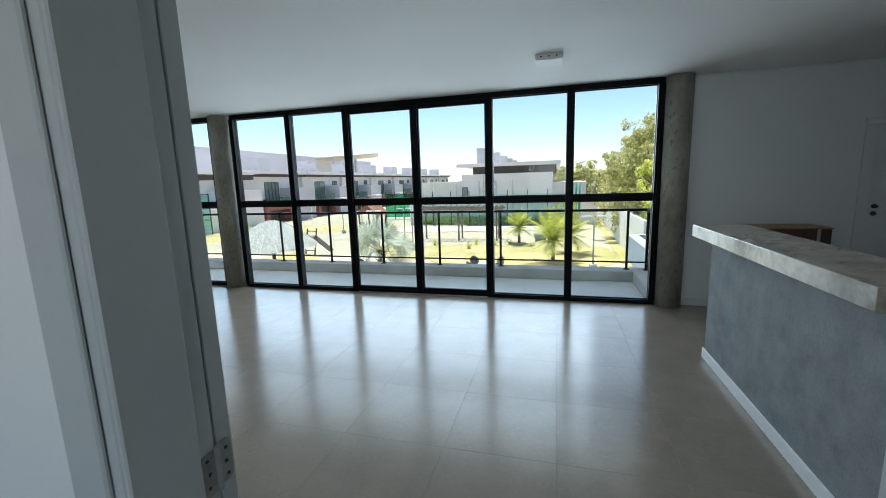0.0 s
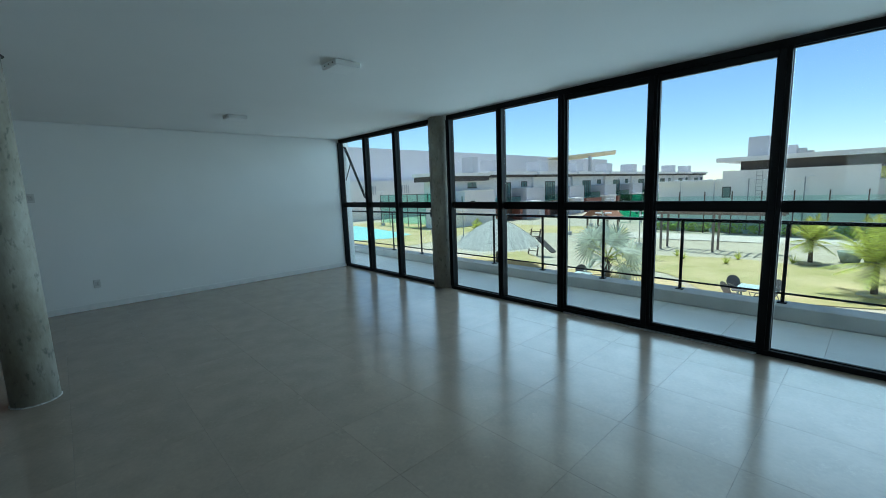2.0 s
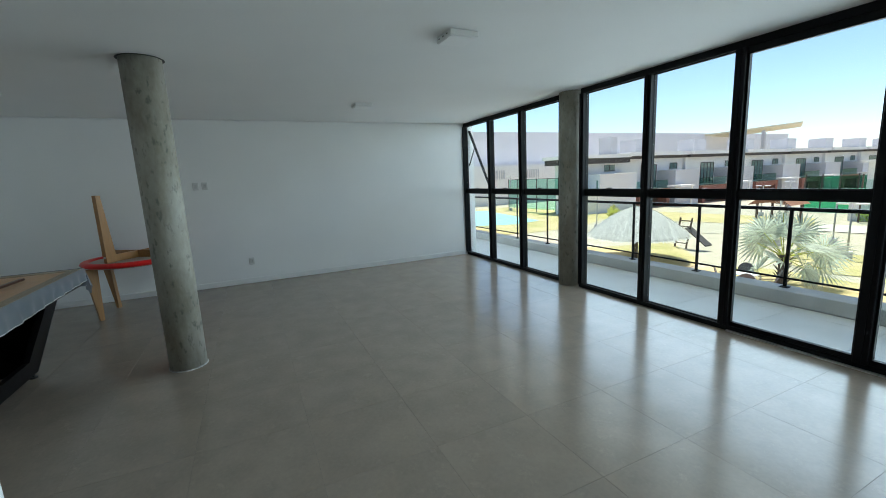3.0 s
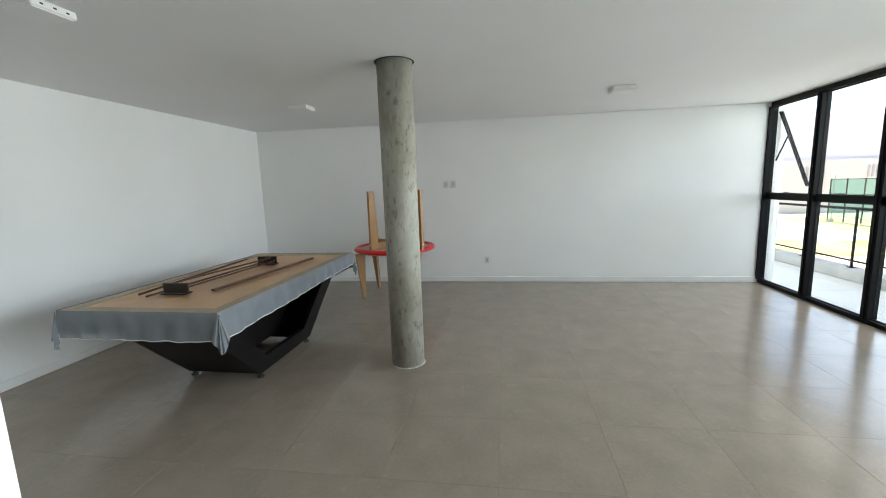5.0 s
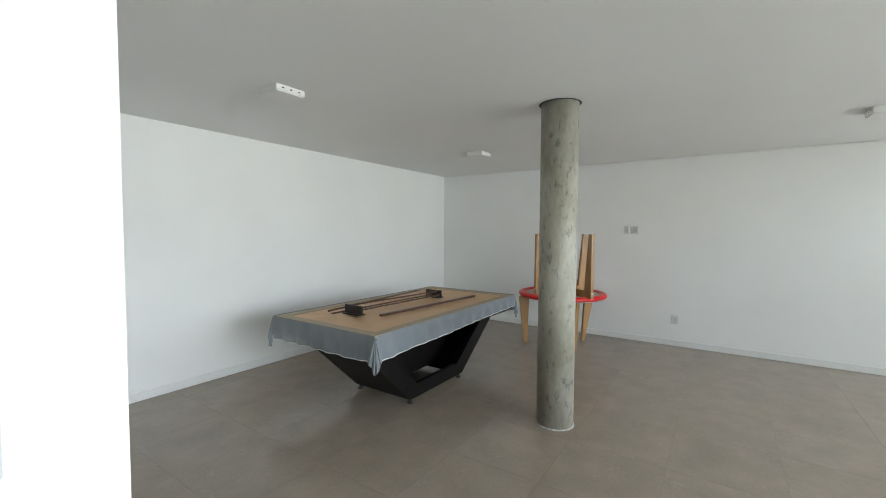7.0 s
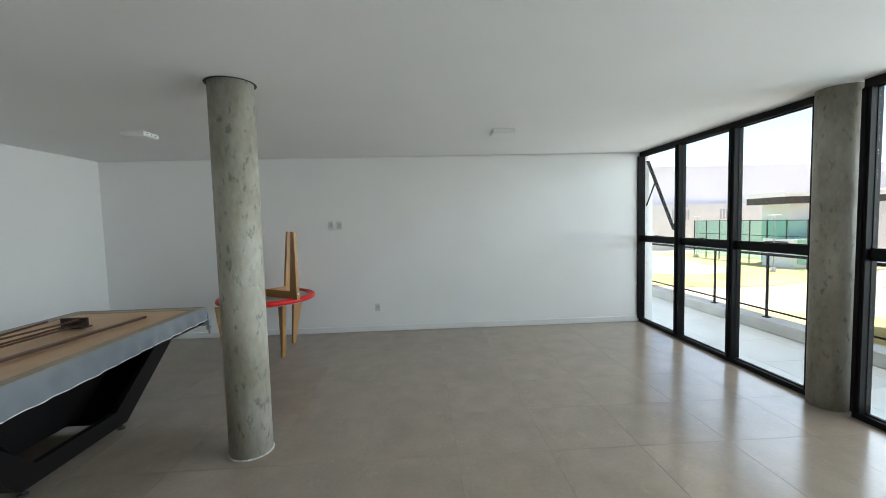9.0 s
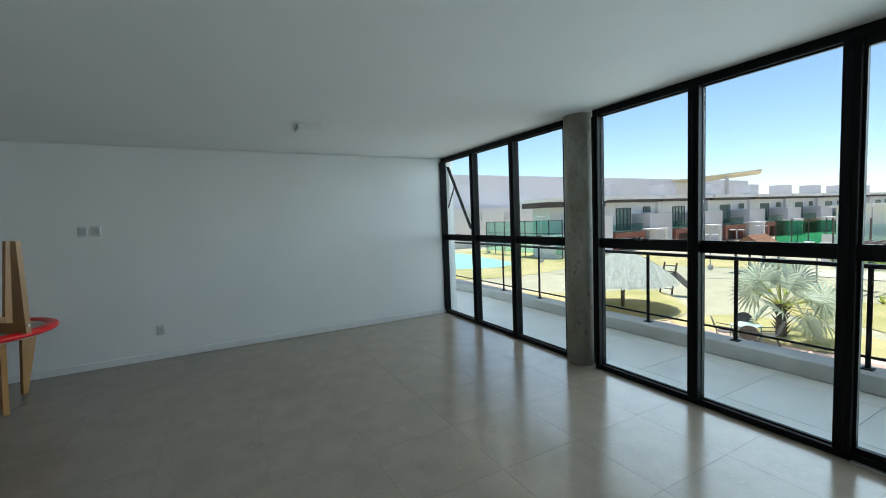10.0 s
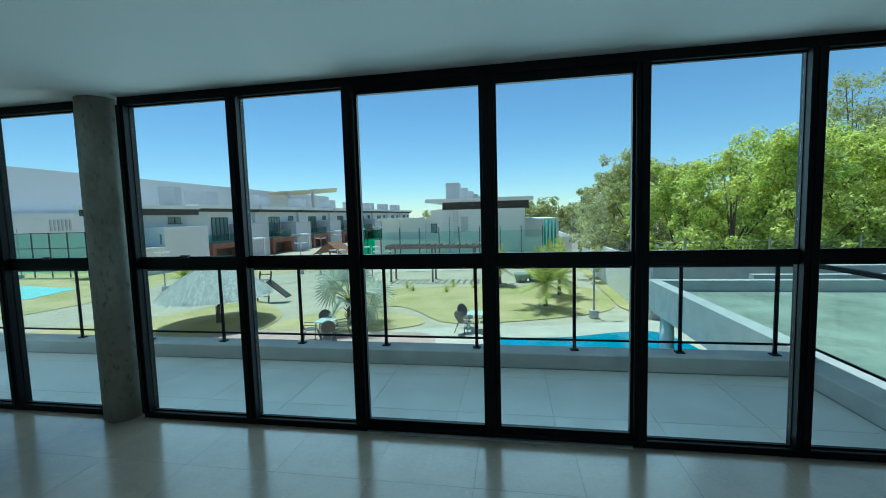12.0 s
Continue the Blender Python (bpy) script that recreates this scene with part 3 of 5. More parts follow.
for cx, cy, sx, sy in ((TX1, TY1, 1, 1), (TX1, TY0, 1, -1), (TX0, TY1, -1, 1), (TX0, TY0, -1, -1)):
    bm = bmesh.new()
    top = bm.verts.new((cx + sx * 0.012, cy + sy * 0.012, 0.815))
    ring = []
    for k in range(9):
        a = k / 8
        r = 0.07 * (1 + 0.35 * math.sin(k * 2.3))
        px = cx + sx * (0.02 + r * (1 - a) * 0.6 + 0.02 * (k % 2))
        py = cy + sy * (0.02 + r * a * 0.6 + 0.02 * (k % 2))
        ring.append(bm.verts.new((px - sx * a * 0.05, py - sy * (1 - a) * 0.05, 0.61 - 0.115 * math.sin(a * 3.14) ** 2)))
    for a, b in zip(ring, ring[1:]):
        bm.faces.new((top, a, b))
    part("corner_fold", bm, M_FILM2, cover)
M_DKBROWN = mat("very_dark_brown_wood", (0.022, 0.012, 0.010), 0.35, vary=0.2, scale=8, bump=0.1)
# ---- dismantled cue rack on the table ----
rack = thing("cue_rack", (-5.1, 1.6, 0.82), "dismantled dark wooden cue rack lying on the pool table", "cue rack")
for x, y in ((-4.655, 1.345), (-6.03, 1.37)):
    bm = bmesh.new()
    bm_box(bm, (x - 0.012, y - 0.12, 0.822), (x + 0.012, y + 0.12, 0.918), 0.003)
    bm_box(bm, (x - 0.05, y - 0.12, 0.822), (x + 0.05, y + 0.12, 0.835), 0.003)
    part("bracket", bm, M_DKBROWN, rack, "very dark brown wood")


def rod(p0, p1, r, name="rail", m=M_BROWN, parent=rack):
    bm = bmesh.new()
    bm_cyl(bm, p0, p1, r, n=10)
    part(name, bm, m, parent, smooth=True)


rod((-4.58, 1.04, 0.832), (-6.15, 1.02, 0.865), 0.010)
rod((-4.51, 1.18, 0.834), (-6.05, 1.35, 0.855), 0.009)
rod((-4.66, 1.40, 0.865), (-6.03, 1.47, 0.862), 0.009)
rod((-4.66, 1.27, 0.905), (-6.03, 1.42, 0.90), 0.009)
plank = thing("wooden_bar", (-5.56, 1.70, 0.82), "long dark brown wooden bar lying on the pool table", "wooden bar")
bm = bmesh.new()
bm_box(bm, (-0.82, -0.022, 0.0), (0.82, 0.022, 0.022), 0.003)
for v in bm.verts:
    v.co = Matrix.Translation((-5.56, 1.705, 0.82)) @ Matrix.Rotation(radians(-4.9), 4, "Z") @ v.co
part("bar", bm, M_BROWN, plank)


# ---- round card table with a second base upside down on it ----
def leg(bm, top, bottom, w0, w1, t=0.022):
    """A flat tapered board leg from top to bottom, facing the table's middle."""
    a, b = Vector(top), Vector(bottom)
    d = Vector((a.x - CX, a.y - CY, 0)).normalized()
    s = Vector((-d.y, d.x, 0))
    vs = []
    for p, w in ((a, w0), (b, w1)):
        for i, j in ((-1, -1), (1, -1), (1, 1), (-1, 1)):
            vs.append(bm.verts.new(p + d * (i * w / 2) + s * (j * t)))
    for f in ((0, 1, 2, 3), (7, 6, 5, 4), (0, 4, 5, 1), (1, 5, 6, 2), (2, 6, 7, 3), (3, 7, 4, 0)):
        bm.faces.new([vs[i] for i in f])
    bmesh.ops.recalc_face_normals(bm, faces=bm.faces)


CX, CY = -7.825, 2.47
rt = thing("round_table", (CX, CY, 0), "round card table with red padded rim and wooden legs", "card table")
bm = bmesh.new()
bm_cyl(bm, (CX, CY, 0.70), (CX, CY, 0.755), 0.58, n=64)
part("tabletop", bm, M_FELT, rt)
bm = bmesh.new()
n, k = 72, 12
vv = [[bm.verts.new((CX + math.cos(6.2832 * i / n) * (0.585 + 0.055 * math.cos(6.2832 * j / k)), CY + math.sin(6.2832 * i / n) * (0.585 + 0.055 * math.cos(6.2832 * j / k)), 0.745 + 0.036 * math.sin(6.2832 * j / k))) for j in range(k)] for i in range(n)]
for i in range(n):
    for j in range(k):
        bm.faces.new((vv[i][j], vv[(i + 1) % n][j], vv[(i + 1) % n][(j + 1) % k], vv[i][(j + 1) % k]))
part("padded_rim", bm, M_RED, rt, "glossy red padded vinyl", smooth=True)
for fx, fy in ((-7.48, 2.77), (-8.11, 2.71), (-8.15, 2.07), (-7.50, 2.03)):
    d_ = Vector((fx - CX, fy - CY, 0)).normalized()
    bm = bmesh.new()
    out_ = 0.10 if fx < CX else 0.03
    leg(bm, (fx + out_ * d_.x, fy + out_ * d_.y, 0.70), (fx, fy, 0.0), 0.15, 0.045)
    part("leg", bm, M_OAK, rt)
base2 = thing("upturned_table_base", (CX, CY, 0.76), "honey wooden table base standing upside down on the round table", "table base")
CORNERS = ((-7.45, 2.985), (-8.12, 2.71), (-8.12, 2.03), (-7.45, 2.22))
for fx, fy in CORNERS:
    d_ = Vector((fx - CX, fy - CY, 0)).normalized()
    bm = bmesh.new()
    leg(bm, (fx - 0.04 * d_.x, fy - 0.04 * d_.y, 0.765), (fx, fy, 1.645), 0.15, 0.06)
    part("leg", bm, M_OAK, base2)
    bm = bmesh.new()
    bm_cyl(bm, (fx, fy, 0.84), (fx + 0.045 * d_.x, fy + 0.045 * d_.y, 0.84), 0.012, n=10)
    part("bolt", bm, M_STEEL, base2, "steel bolt head")
for k, (p, q) in enumerate(((CORNERS[0], CORNERS[2]), (CORNERS[1], CORNERS[3]))):
    a_, b_ = Vector((*p, 0.765 + 0.0 * k)), Vector((*q, 0.765 + 0.0 * k))
    d_ = (b_ - a_).normalized()
    s_ = Vector((-d_.y, d_.x, 0)) * 0.012
    bm = bmesh.new()
    bm_poly(bm, [a_ + d_ * 0.08 - s_, b_ - d_ * 0.08 - s_, b_ - d_ * 0.08 + s_, a_ + d_ * 0.08 + s_], (0, 0, 0.10 - 0.004 * k))
    part("cross_board", bm, M_OAK, base2)

# ---- balcony ----
BZ, CY0, CY1, BX1 = -0.19, 10.17, 10.5, 1.07
BX0 = -14.0
balcony = thing("balcony", (0, 9.3, 0), "pale tiled balcony with a low concrete kerb", "balcony", kind="structure")
box("slab", (BX0, YN + 0.05, -0.6), (BX1 + 0.32, CY1, BZ - 0.004), M_BGROUT, balcony)
box("front_kerb", (BX0, CY0, BZ), (BX1 + 0.32, CY1, 0.0), M_CURB, balcony, "worn pale painted concrete kerb", bevel=0.01)
box("side_kerb", (BX1, YN + 0.15, BZ), (BX1 + 0.32, CY0, 0.0), M_CURB, balcony, "worn pale painted concrete kerb", bevel=0.01)
box("sill", (BX0, YN + 0.045, BZ), (BX1, YN + 0.06, -0.003), M_CURB, balcony)
M_RGLASS = glass("balustrade_glass", (0.94, 0.985, 0.965))
RY = 10.35
rail = thing("balustrade", (-3.0, RY, 0), "dark metal balcony railing with clear glass panels", "railing", kind="structure")
posts = [-0.03 - 1.212 * i for i in range(12)] + [0.985]
for x in posts:
    bm = bmesh.new()
    bm_box(bm, (x - 0.02, RY - 0.012, 0.0), (x + 0.02, RY + 0.012, 1.03), 0.002)
    bm_box(bm, (x - 0.05, RY - 0.045, 0.0), (x + 0.05, RY + 0.045, 0.014), 0.003)
    part("post", bm, M_FRAME, rail)
for x, y in ((1.30, RY - 0.05), (1.30, 9.2)):
    bm = bmesh.new()
    bm_box(bm, (x - 0.025, y - 0.025, 0.0), (x + 0.025, y + 0.025, 1.03), 0.002)
    bm_box(bm, (x - 0.05, y - 0.05, 0.0), (x + 0.05, y + 0.05, 0.014), 0.003)
    part("post", bm, M_FRAME, rail)
for nme, z0, z1, w in (("top_rail", 1.03, 1.075, 0.03), ("bottom_rail", 0.115, 0.14, 0.012)):
    box(nme, (BX0, RY - w, z0), (1.30 + w, RY + w, z1), M_FRAME, rail, bevel=0.003)
    box(nme, (1.30 - w, YN + 0.15, z0), (1.30 + w, RY - w, z1), M_FRAME, rail, bevel=0.003)
for i in range(12):
    g_ = box("pane", (-0.03 - 1.212 * i - 1.182, RY - 0.004, 0.14), (-0.03 - 1.212 * i - 0.03, RY + 0.004, 1.03), M_RGLASS, rail)
    g_.visible_shadow = False
g_ = box("pane", (0.0, RY - 0.004, 0.14), (1.26, RY + 0.004, 1.03), M_RGLASS, rail)
g_.visible_shadow = False
g_ = box("pane", (1.296, YN + 0.2, 0.14), (1.304, RY - 0.03, 1.03), M_RGLASS, rail)
g_.visible_shadow = False
box("facade", (BX0, YN + 0.12, -0.6), (XW - 0.2, YN + 0.3, 4.2), M_WALL, label="white outer wall beside the windows", kind="structure", category="wall")
# overhang out of view, added to keep the sun off the balcony floor
box("roof", (BX0, YS - 0.3, 4.2), (XE + 0.3, 11.9, 4.4), M_WALL, label="plain flat roof slab over the house, its unseen overhang set to shade the balcony", kind="structure", category="roof")
box("facade", (BX0, YN + 0.2, 3.05), (XE + 0.2, YN + 0.35, 4.2), M_WALL, label="white band above the windows", kind="structure", category="wall")
box("facade", (BX0, YN - 0.0, G), (XE + 0.2, YN + 0.04, -0.61), M_WALL, label="white lower outer wall", kind="structure", category="wall")


# ---- grounds ----
def leafmat(name, color, rough, **kw):
    """A leaf: half of the light passes through it."""
    m = mat(name, color, rough, **kw)
    nt = m.node_tree
    b = nt.nodes["Principled BSDF"]
    tl = nt.nodes.new("ShaderNodeBsdfTranslucent")
    src = b.inputs["Base Color"].links[0].from_socket
    nt.links.new(src, tl.inputs[0])
    mx = nt.nodes.new("ShaderNodeMixShader")
    mx.inputs[0].default_value = 0.5
    nt.links.new(b.outputs[0], mx.inputs[1])
    nt.links.new(tl.outputs[0], mx.inputs[2])
    nt.links.new(mx.outputs[0], nt.nodes["Material Output"].inputs[0])
    return m


M_GRASS = mat("lawn_grass", (0.35, 0.315, 0.095), 0.9, vary=0.3, scale=0.5, fine=14, bump=0.6, tint=(0.60, 0.46, 0.25))
M_PATH = mat("pale_path_paving", (0.52, 0.45, 0.32), 0.85, vary=0.1, scale=1.5, fine=40, bump=0.3)
M_DECK = mat("pool_deck_stone", (0.62, 0.55, 0.44), 0.8, vary=0.1, scale=1.5, fine=30, bump=0.2)
M_REDPAVE = mat("pinkish_paving", (0.52, 0.38, 0.31), 0.85, vary=0.12, scale=2, fine=30, bump=0.2)
M_SAND = mat("pale_sand", (0.62, 0.56, 0.46), 0.95, vary=0.08, scale=2, fine=30, bump=0.5)
M_ROAD = mat("pale_concrete_road", (0.47, 0.42, 0.31), 0.9, vary=0.08, scale=0.8, fine=20, bump=0.2)
M_WATER = mat("pool_water", (0.03, 0.27, 0.42), 0.05, vary=0.1, scale=2, fine=8, bump=0.2, bump_scale=4)
M_COURT = mat("turquoise_court", (0.28, 0.60, 0.58), 0.8, vary=0.04, scale=1)
M_COURT2 = mat("orange_court", (0.65, 0.42, 0.15), 0.8, vary=0.04, scale=1)
M_HWALL = mat("white_render", (0.84, 0.81, 0.77), 0.85, vary=0.05, scale=0.7, bump=0.1)
M_HGREY = mat("grey_render", (0.56, 0.55, 0.56), 0.85, vary=0.06, scale=0.7, bump=0.1)
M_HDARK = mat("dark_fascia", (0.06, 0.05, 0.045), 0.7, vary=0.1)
M_BRICK = mat("red_brick_cladding", (0.30, 0.12, 0.085), 0.8, vary=0.15, scale=4)
M_GARAGE = mat("brown_garage_door", (0.10, 0.07, 0.05), 0.6, vary=0.1)
M_THATCH = mat("grey_thatch", (0.74, 0.72, 0.65), 0.95, vary=0.2, scale=12, fine=60, bump=1.0, island=0.16)
M_TRUNK = mat("bark", (0.16, 0.12, 0.09), 0.9, vary=0.2, scale=8, bump=1.0)
M_PALM = leafmat("palm_leaf", (0.62, 0.64, 0.14), 0.5, vary=0.2, scale=4, bump=0.0, island=0.3)
M_FANP = leafmat("silver_palm_leaf", (0.66, 0.70, 0.58), 0.5, vary=0.15, scale=4, bump=0.0, island=0.25)
M_LEAF = leafmat("tree_leaf", (0.78, 0.78, 0.19), 0.5, vary=0.3, scale=0.9, bump=0.0, island=0.5, tint=(0.52, 0.62, 0.14))
M_LEAF2 = leafmat("dark_tree_leaf", (0.54, 0.57, 0.20), 0.5, vary=0.3, scale=1.0, bump=0.0, island=0.45, tint=(0.48, 0.44, 0.20))
M_ROOFTOP = mat("weathered_flat_roof", (0.33, 0.38, 0.30), 0.9, vary=0.25, scale=0.8, fine=8, bump=0.2)
M_GREENNET = mat("green_net", (0.03, 0.33, 0.22), 0.8, vary=0.05)
M_WIN = mat("far_window_glass", (0.16, 0.24, 0.22), 0.1, vary=0.05, bump=0)
M_POLE = mat("galvanised_pole", (0.4, 0.4, 0.38), 0.5, metal=0.4)
M_TILEROOF = mat("clay_roof", (0.30, 0.14, 0.07), 0.8, vary=0.2, scale=8, bump=0.6)
M_WARE = mat("warehouse_cladding", (0.74, 0.72, 0.74), 0.7, vary=0.03, scale=0.3)


def sheet(name, pts, z, m, label, category, kind="structure", thick=0.02):
    bm = bmesh.new()
    vs = [bm.verts.new((x, y, z)) for x, y in pts]
    f = bm.faces.new(vs)
    if f.normal.z < 0:
        bmesh.ops.reverse_faces(bm, faces=[f])
    bmesh.ops.triangulate(bm, faces=bm.faces[:])
    return part(name, bm, m, None, label, kind=kind, category=category)


def curve(pts, n=8):
    """A closed smooth outline through the points."""
    out, k = [], len(pts)
    for i in range(k):
        p = [Vector((*pts[(i + o) % k], 0)) for o in (-1, 0, 1, 2)]
        for j in range(n):
            t = j / n
            q = 0.5 * ((2 * p[1]) + (p[2] - p[0]) * t + (2 * p[0] - 5 * p[1] + 4 * p[2] - p[3]) * t * t + (3 * p[1] - p[0] - 3 * p[2] + p[3]) * t ** 3)
            out.append((q.x, q.y))
    return out


sheet("ground", [(-900, -300), (900, -300), (900, 1200), (-900, 1200)], G, M_PATH, "pale paved ground of the condominium", "ground")
sheet("lawn", curve([(-9.6, 25.5), (-7.9, 25.7), (-6.6, 24.6), (-5.6, 23.3), (-4.6, 22.6), (-2.3, 22.9), (0.6, 24.0), (2.6, 25.4), (3.2, 27.5), (2.9, 31.0), (0, 32.0), (-2.5, 31.4), (-6, 31.9), (-10.6, 30.3), (-12, 28)]), G + 0.030, M_GRASS, "dry green lawn with sunburnt patches", "lawn")
sheet("lawn", curve([(-12.6, 21.2), (-9.5, 20.8), (-7.6, 21.2), (-5.9, 22.3), (-6.4, 23.7), (-8.5, 24.6), (-11.5, 24.2)]), G + 0.034, M_GRASS, "dry green lawn round the fan palm", "lawn")
sheet("lawn", curve([(-22, 16), (-14.5, 18.3), (-12.9, 20.6), (-12.9, 22.6), (-13.8, 24.3), (-15.9, 26.3), (-17.8, 27.5), (-18.4, 25.8), (-19.8, 22.8), (-24, 19)]), G + 0.038, M_GRASS, "dry green lawn under the thatched shelter", "lawn")
sheet("lawn", [(-34, 34), (-16, 41), (-18, 46), (-35, 44)], G + 0.042, M_GRASS, "strip of lawn before the houses", "lawn")
sheet("lawn", curve([(-44, 22), (-30, 20), (-28, 30), (-36, 40), (-53, 38)]), G + 0.026, M_GRASS, "lawn round the sports court", "lawn")
sheet("lawn", [(3.2, 26), (3.85, 24), (4.7, 60), (4.1, 60)], G + 0.046, M_GRASS, "strip of grass along the boundary wall", "lawn")
sheet("pool_deck", curve([(-7.5, 20.4), (-4, 22.1), (-0.5, 22.4), (3.0, 23.3), (5.4, 22.6), (5.4, 16), (0, 15), (-8, 15)], 6), G + 0.035, M_DECK, "pale stone pool deck", "pool deck")
sheet("pavement", curve([(-14, 16.5), (-5.6, 16.2), (-5.0, 20.4), (-7.5, 21.0), (-14, 20.4)], 6), G + 0.042, M_REDPAVE, "reddish paved terrace beside the pool", "pavement")
sheet("water", curve([(-2.6, 20.2), (0, 20.75), (2.0, 21.5), (3.5, 21.6), (4.2, 19), (3.8, 14.5), (0, 13.5), (-3.4, 14.5), (-3.6, 18)], 8), G + 0.05, M_WATER, "bright blue swimming pool water", "water")
sheet("sand_court", [(-15.5, 38.3), (1.5, 41.0), (1.0, 45.0), (-16, 42.5)], G + 0.04, M_SAND, "pale sand sports court", "sand court")
sheet("sports_court", [(-52, 24), (-35.5, 22.5), (-33.2, 27.0), (-34.2, 30.6), (-50, 33.5)], G + 0.045, M_COURT, "turquoise painted sports court", "sports court")
sheet("sports_court_area", curve([(-50, 26), (-44, 25), (-43, 28), (-49, 29.5)]), G + 0.052, M_COURT2, "orange painted key of the sports court", "sports court")
sheet("road", [(-32, 30), (-26, 28), (-14, 36), (-20, 60), (-24, 130), (-32, 130), (-29, 60)], G + 0.02, M_ROAD, "pale concrete drive before the houses", "road")

# ---- pergola ----
M_TIMBER = mat("weathered_timber", (0.27, 0.22, 0.19), 0.8, vary=0.15, scale=5)
pg = thing("pergola", (-7.6, 34.4, G), "long weathered timber pergola over the paved path", "pergola")
for x in (-10.7, -7.6, -4.6):
    for y in (33.9, 35.2):
        box("post", (x - 0.06, y - 0.06, G), (x + 0.06, y + 0.06, G + 2.4), M_TIMBER, pg)
for y in (33.9, 35.2):
    box("beam", (-11.1, y - 0.06, G + 2.4), (-4.1, y + 0.06, G + 2.56), M_TIMBER, pg)
for i in range(15):
    x = -10.9 + i * 0.47
    box("slat", (x - 0.04, 33.5, G + 2.562), (x + 0.04, 35.7, G + 2.68), M_TIMBER, pg)


# ---- boundary wall on the east ----
bw = thing("boundary_wall", (5.6, 40, G), "long grey-white boundary wall with electric fence", "wall", kind="structure")
bm = bmesh.new()
bm_poly(bm, [(3.83, 23.8, G), (4.9, 70, G), (4.9, 70, G + 2.0), (3.83, 23.8, G + 2.5)], (0.18, 0, 0))
part("wall", bm, M_HWALL, bw)
for i in range(18):
    y = 25 + i * 2.6
    bm = bmesh.new()
    bm_cyl(bm, (3.84 + 0.0231 * (y - 20.3), y, G + 2.0), (3.84 + 0.0231 * (y - 20.3), y, G + 2.95), 0.02, n=6)
    part("fence_rod", bm, M_POLE, bw)
bm = bmesh.new()
for k in range(4):
    bm_cyl(bm, (3.9, 24, G + 2.6 + 0.17 * k), (4.97, 69, G + 2.2 + 0.15 * k), 0.006, n=4)
part("fence_wires", bm, M_POLE, bw)

# ---- low annex with the flat roof ----
an = thing("annex", (6, 15, G), "low white building with a weathered flat roof", "building", kind="structure")
A0, A1, A2 = (2.3, 20.2), (2.3, 10.6), (16.0, 10.6)
box("parapet", (2.4, 8.6, -1.5), (2.75, 19.4, -0.55), M_CURB, an)
box("parapet", (2.75, 19.1, -1.5), (16, 19.4, -0.55), M_CURB, an)
box("flat_roof", (2.75, 8.6, -1.5), (16, 19.1, -0.9), M_ROOFTOP, an, "weathered green-grey waterproof roof")
for x, y in ((2.75, 18.6), (2.75, 14.0), (2.75, 10)):
    bm = bmesh.new()
    bm_cyl(bm, (x, y, G), (x, y, -1.5), 0.2, n=24)
    part("column", bm, M_HWALL, an, smooth=True)
box("back_wall", (8, 9, G), (8.2, 19.9, -1.5), M_HWALL, an)
an2 = thing("roof_block", (8, 21.5, G), "second low white roof beyond the parapet", "building", kind="structure")
box("parapet", (6.2, 20.6, G), (18, 20.9, -0.6), M_CURB, an2)
box("parapet", (8.6, 21.8, G), (18, 22.1, -0.45), M_CURB, an2)
bw2 = thing("boundary_wall", (12, 23.6, G), "grey-white boundary wall with electric fence behind the annex", "wall", kind="structure")
box("wall", (3.93, 23.6, G), (26, 23.8, -0.35), M_CURB, bw2)
for i in range(7):
    bm = bmesh.new()
    bm_cyl(bm, (5.2 + 3.2 * i, 23.7, -0.35), (5.2 + 3.2 * i, 23.7, 0.5), 0.04, n=8)
    part("fence_rod", bm, M_POLE, bw2)
for k in range(4):
    bm = bmesh.new()
    bm_cyl(bm, (4.0, 23.7, -0.2 + 0.18 * k), (26, 23.7, -0.2 + 0.18 * k), 0.008, n=4)
    part("fence_wire", bm, M_POLE, bw2)


# ---- foliage ----
def leaf_cloud(name, parent, material, clumps, per, size, seed, long=1.6):
    """Small folded leaves scattered over the shells of many clumps."""
    r = random.Random(seed)
    vs, fs = [], []
    for c0, rad in clumps:
        for _ in range(per):
            d = Vector((r.gauss(0, 1), r.gauss(0, 1), r.gauss(0, 1))).normalized()
            p = Vector(c0) + d * rad * (0.55 + 0.5 * r.random() ** 0.5)
            s = size * (0.55 + 0.9 * r.random())
            n_ = (d + Vector((r.uniform(-1, 1), r.uniform(-1, 1), r.uniform(-0.2, 1.8))) * 0.7).normalized()
            u = n_.orthogonal().normalized()
            u = Matrix.Rotation(r.uniform(0, 6.28), 3, n_) @ u
            w = n_.cross(u)
            k = len(vs)
            vs += [p - u * s * long * 0.5, p + w * s * 0.42 - n_ * s * 0.12, p + u * s * long * 0.5, p - w * s * 0.42 - n_ * s * 0.12]
            fs += [(k, k + 1, k + 2), (k, k + 2, k + 3)]
    me = bpy.data.meshes.new(name)
    me.from_pydata([tuple(v) for v in vs], [], fs)
    me.materials.append(material)
    ob = new(name, me)
    ob.parent = parent
    ob.matrix_parent_inverse = parent.matrix_world.inverted()
    return ob


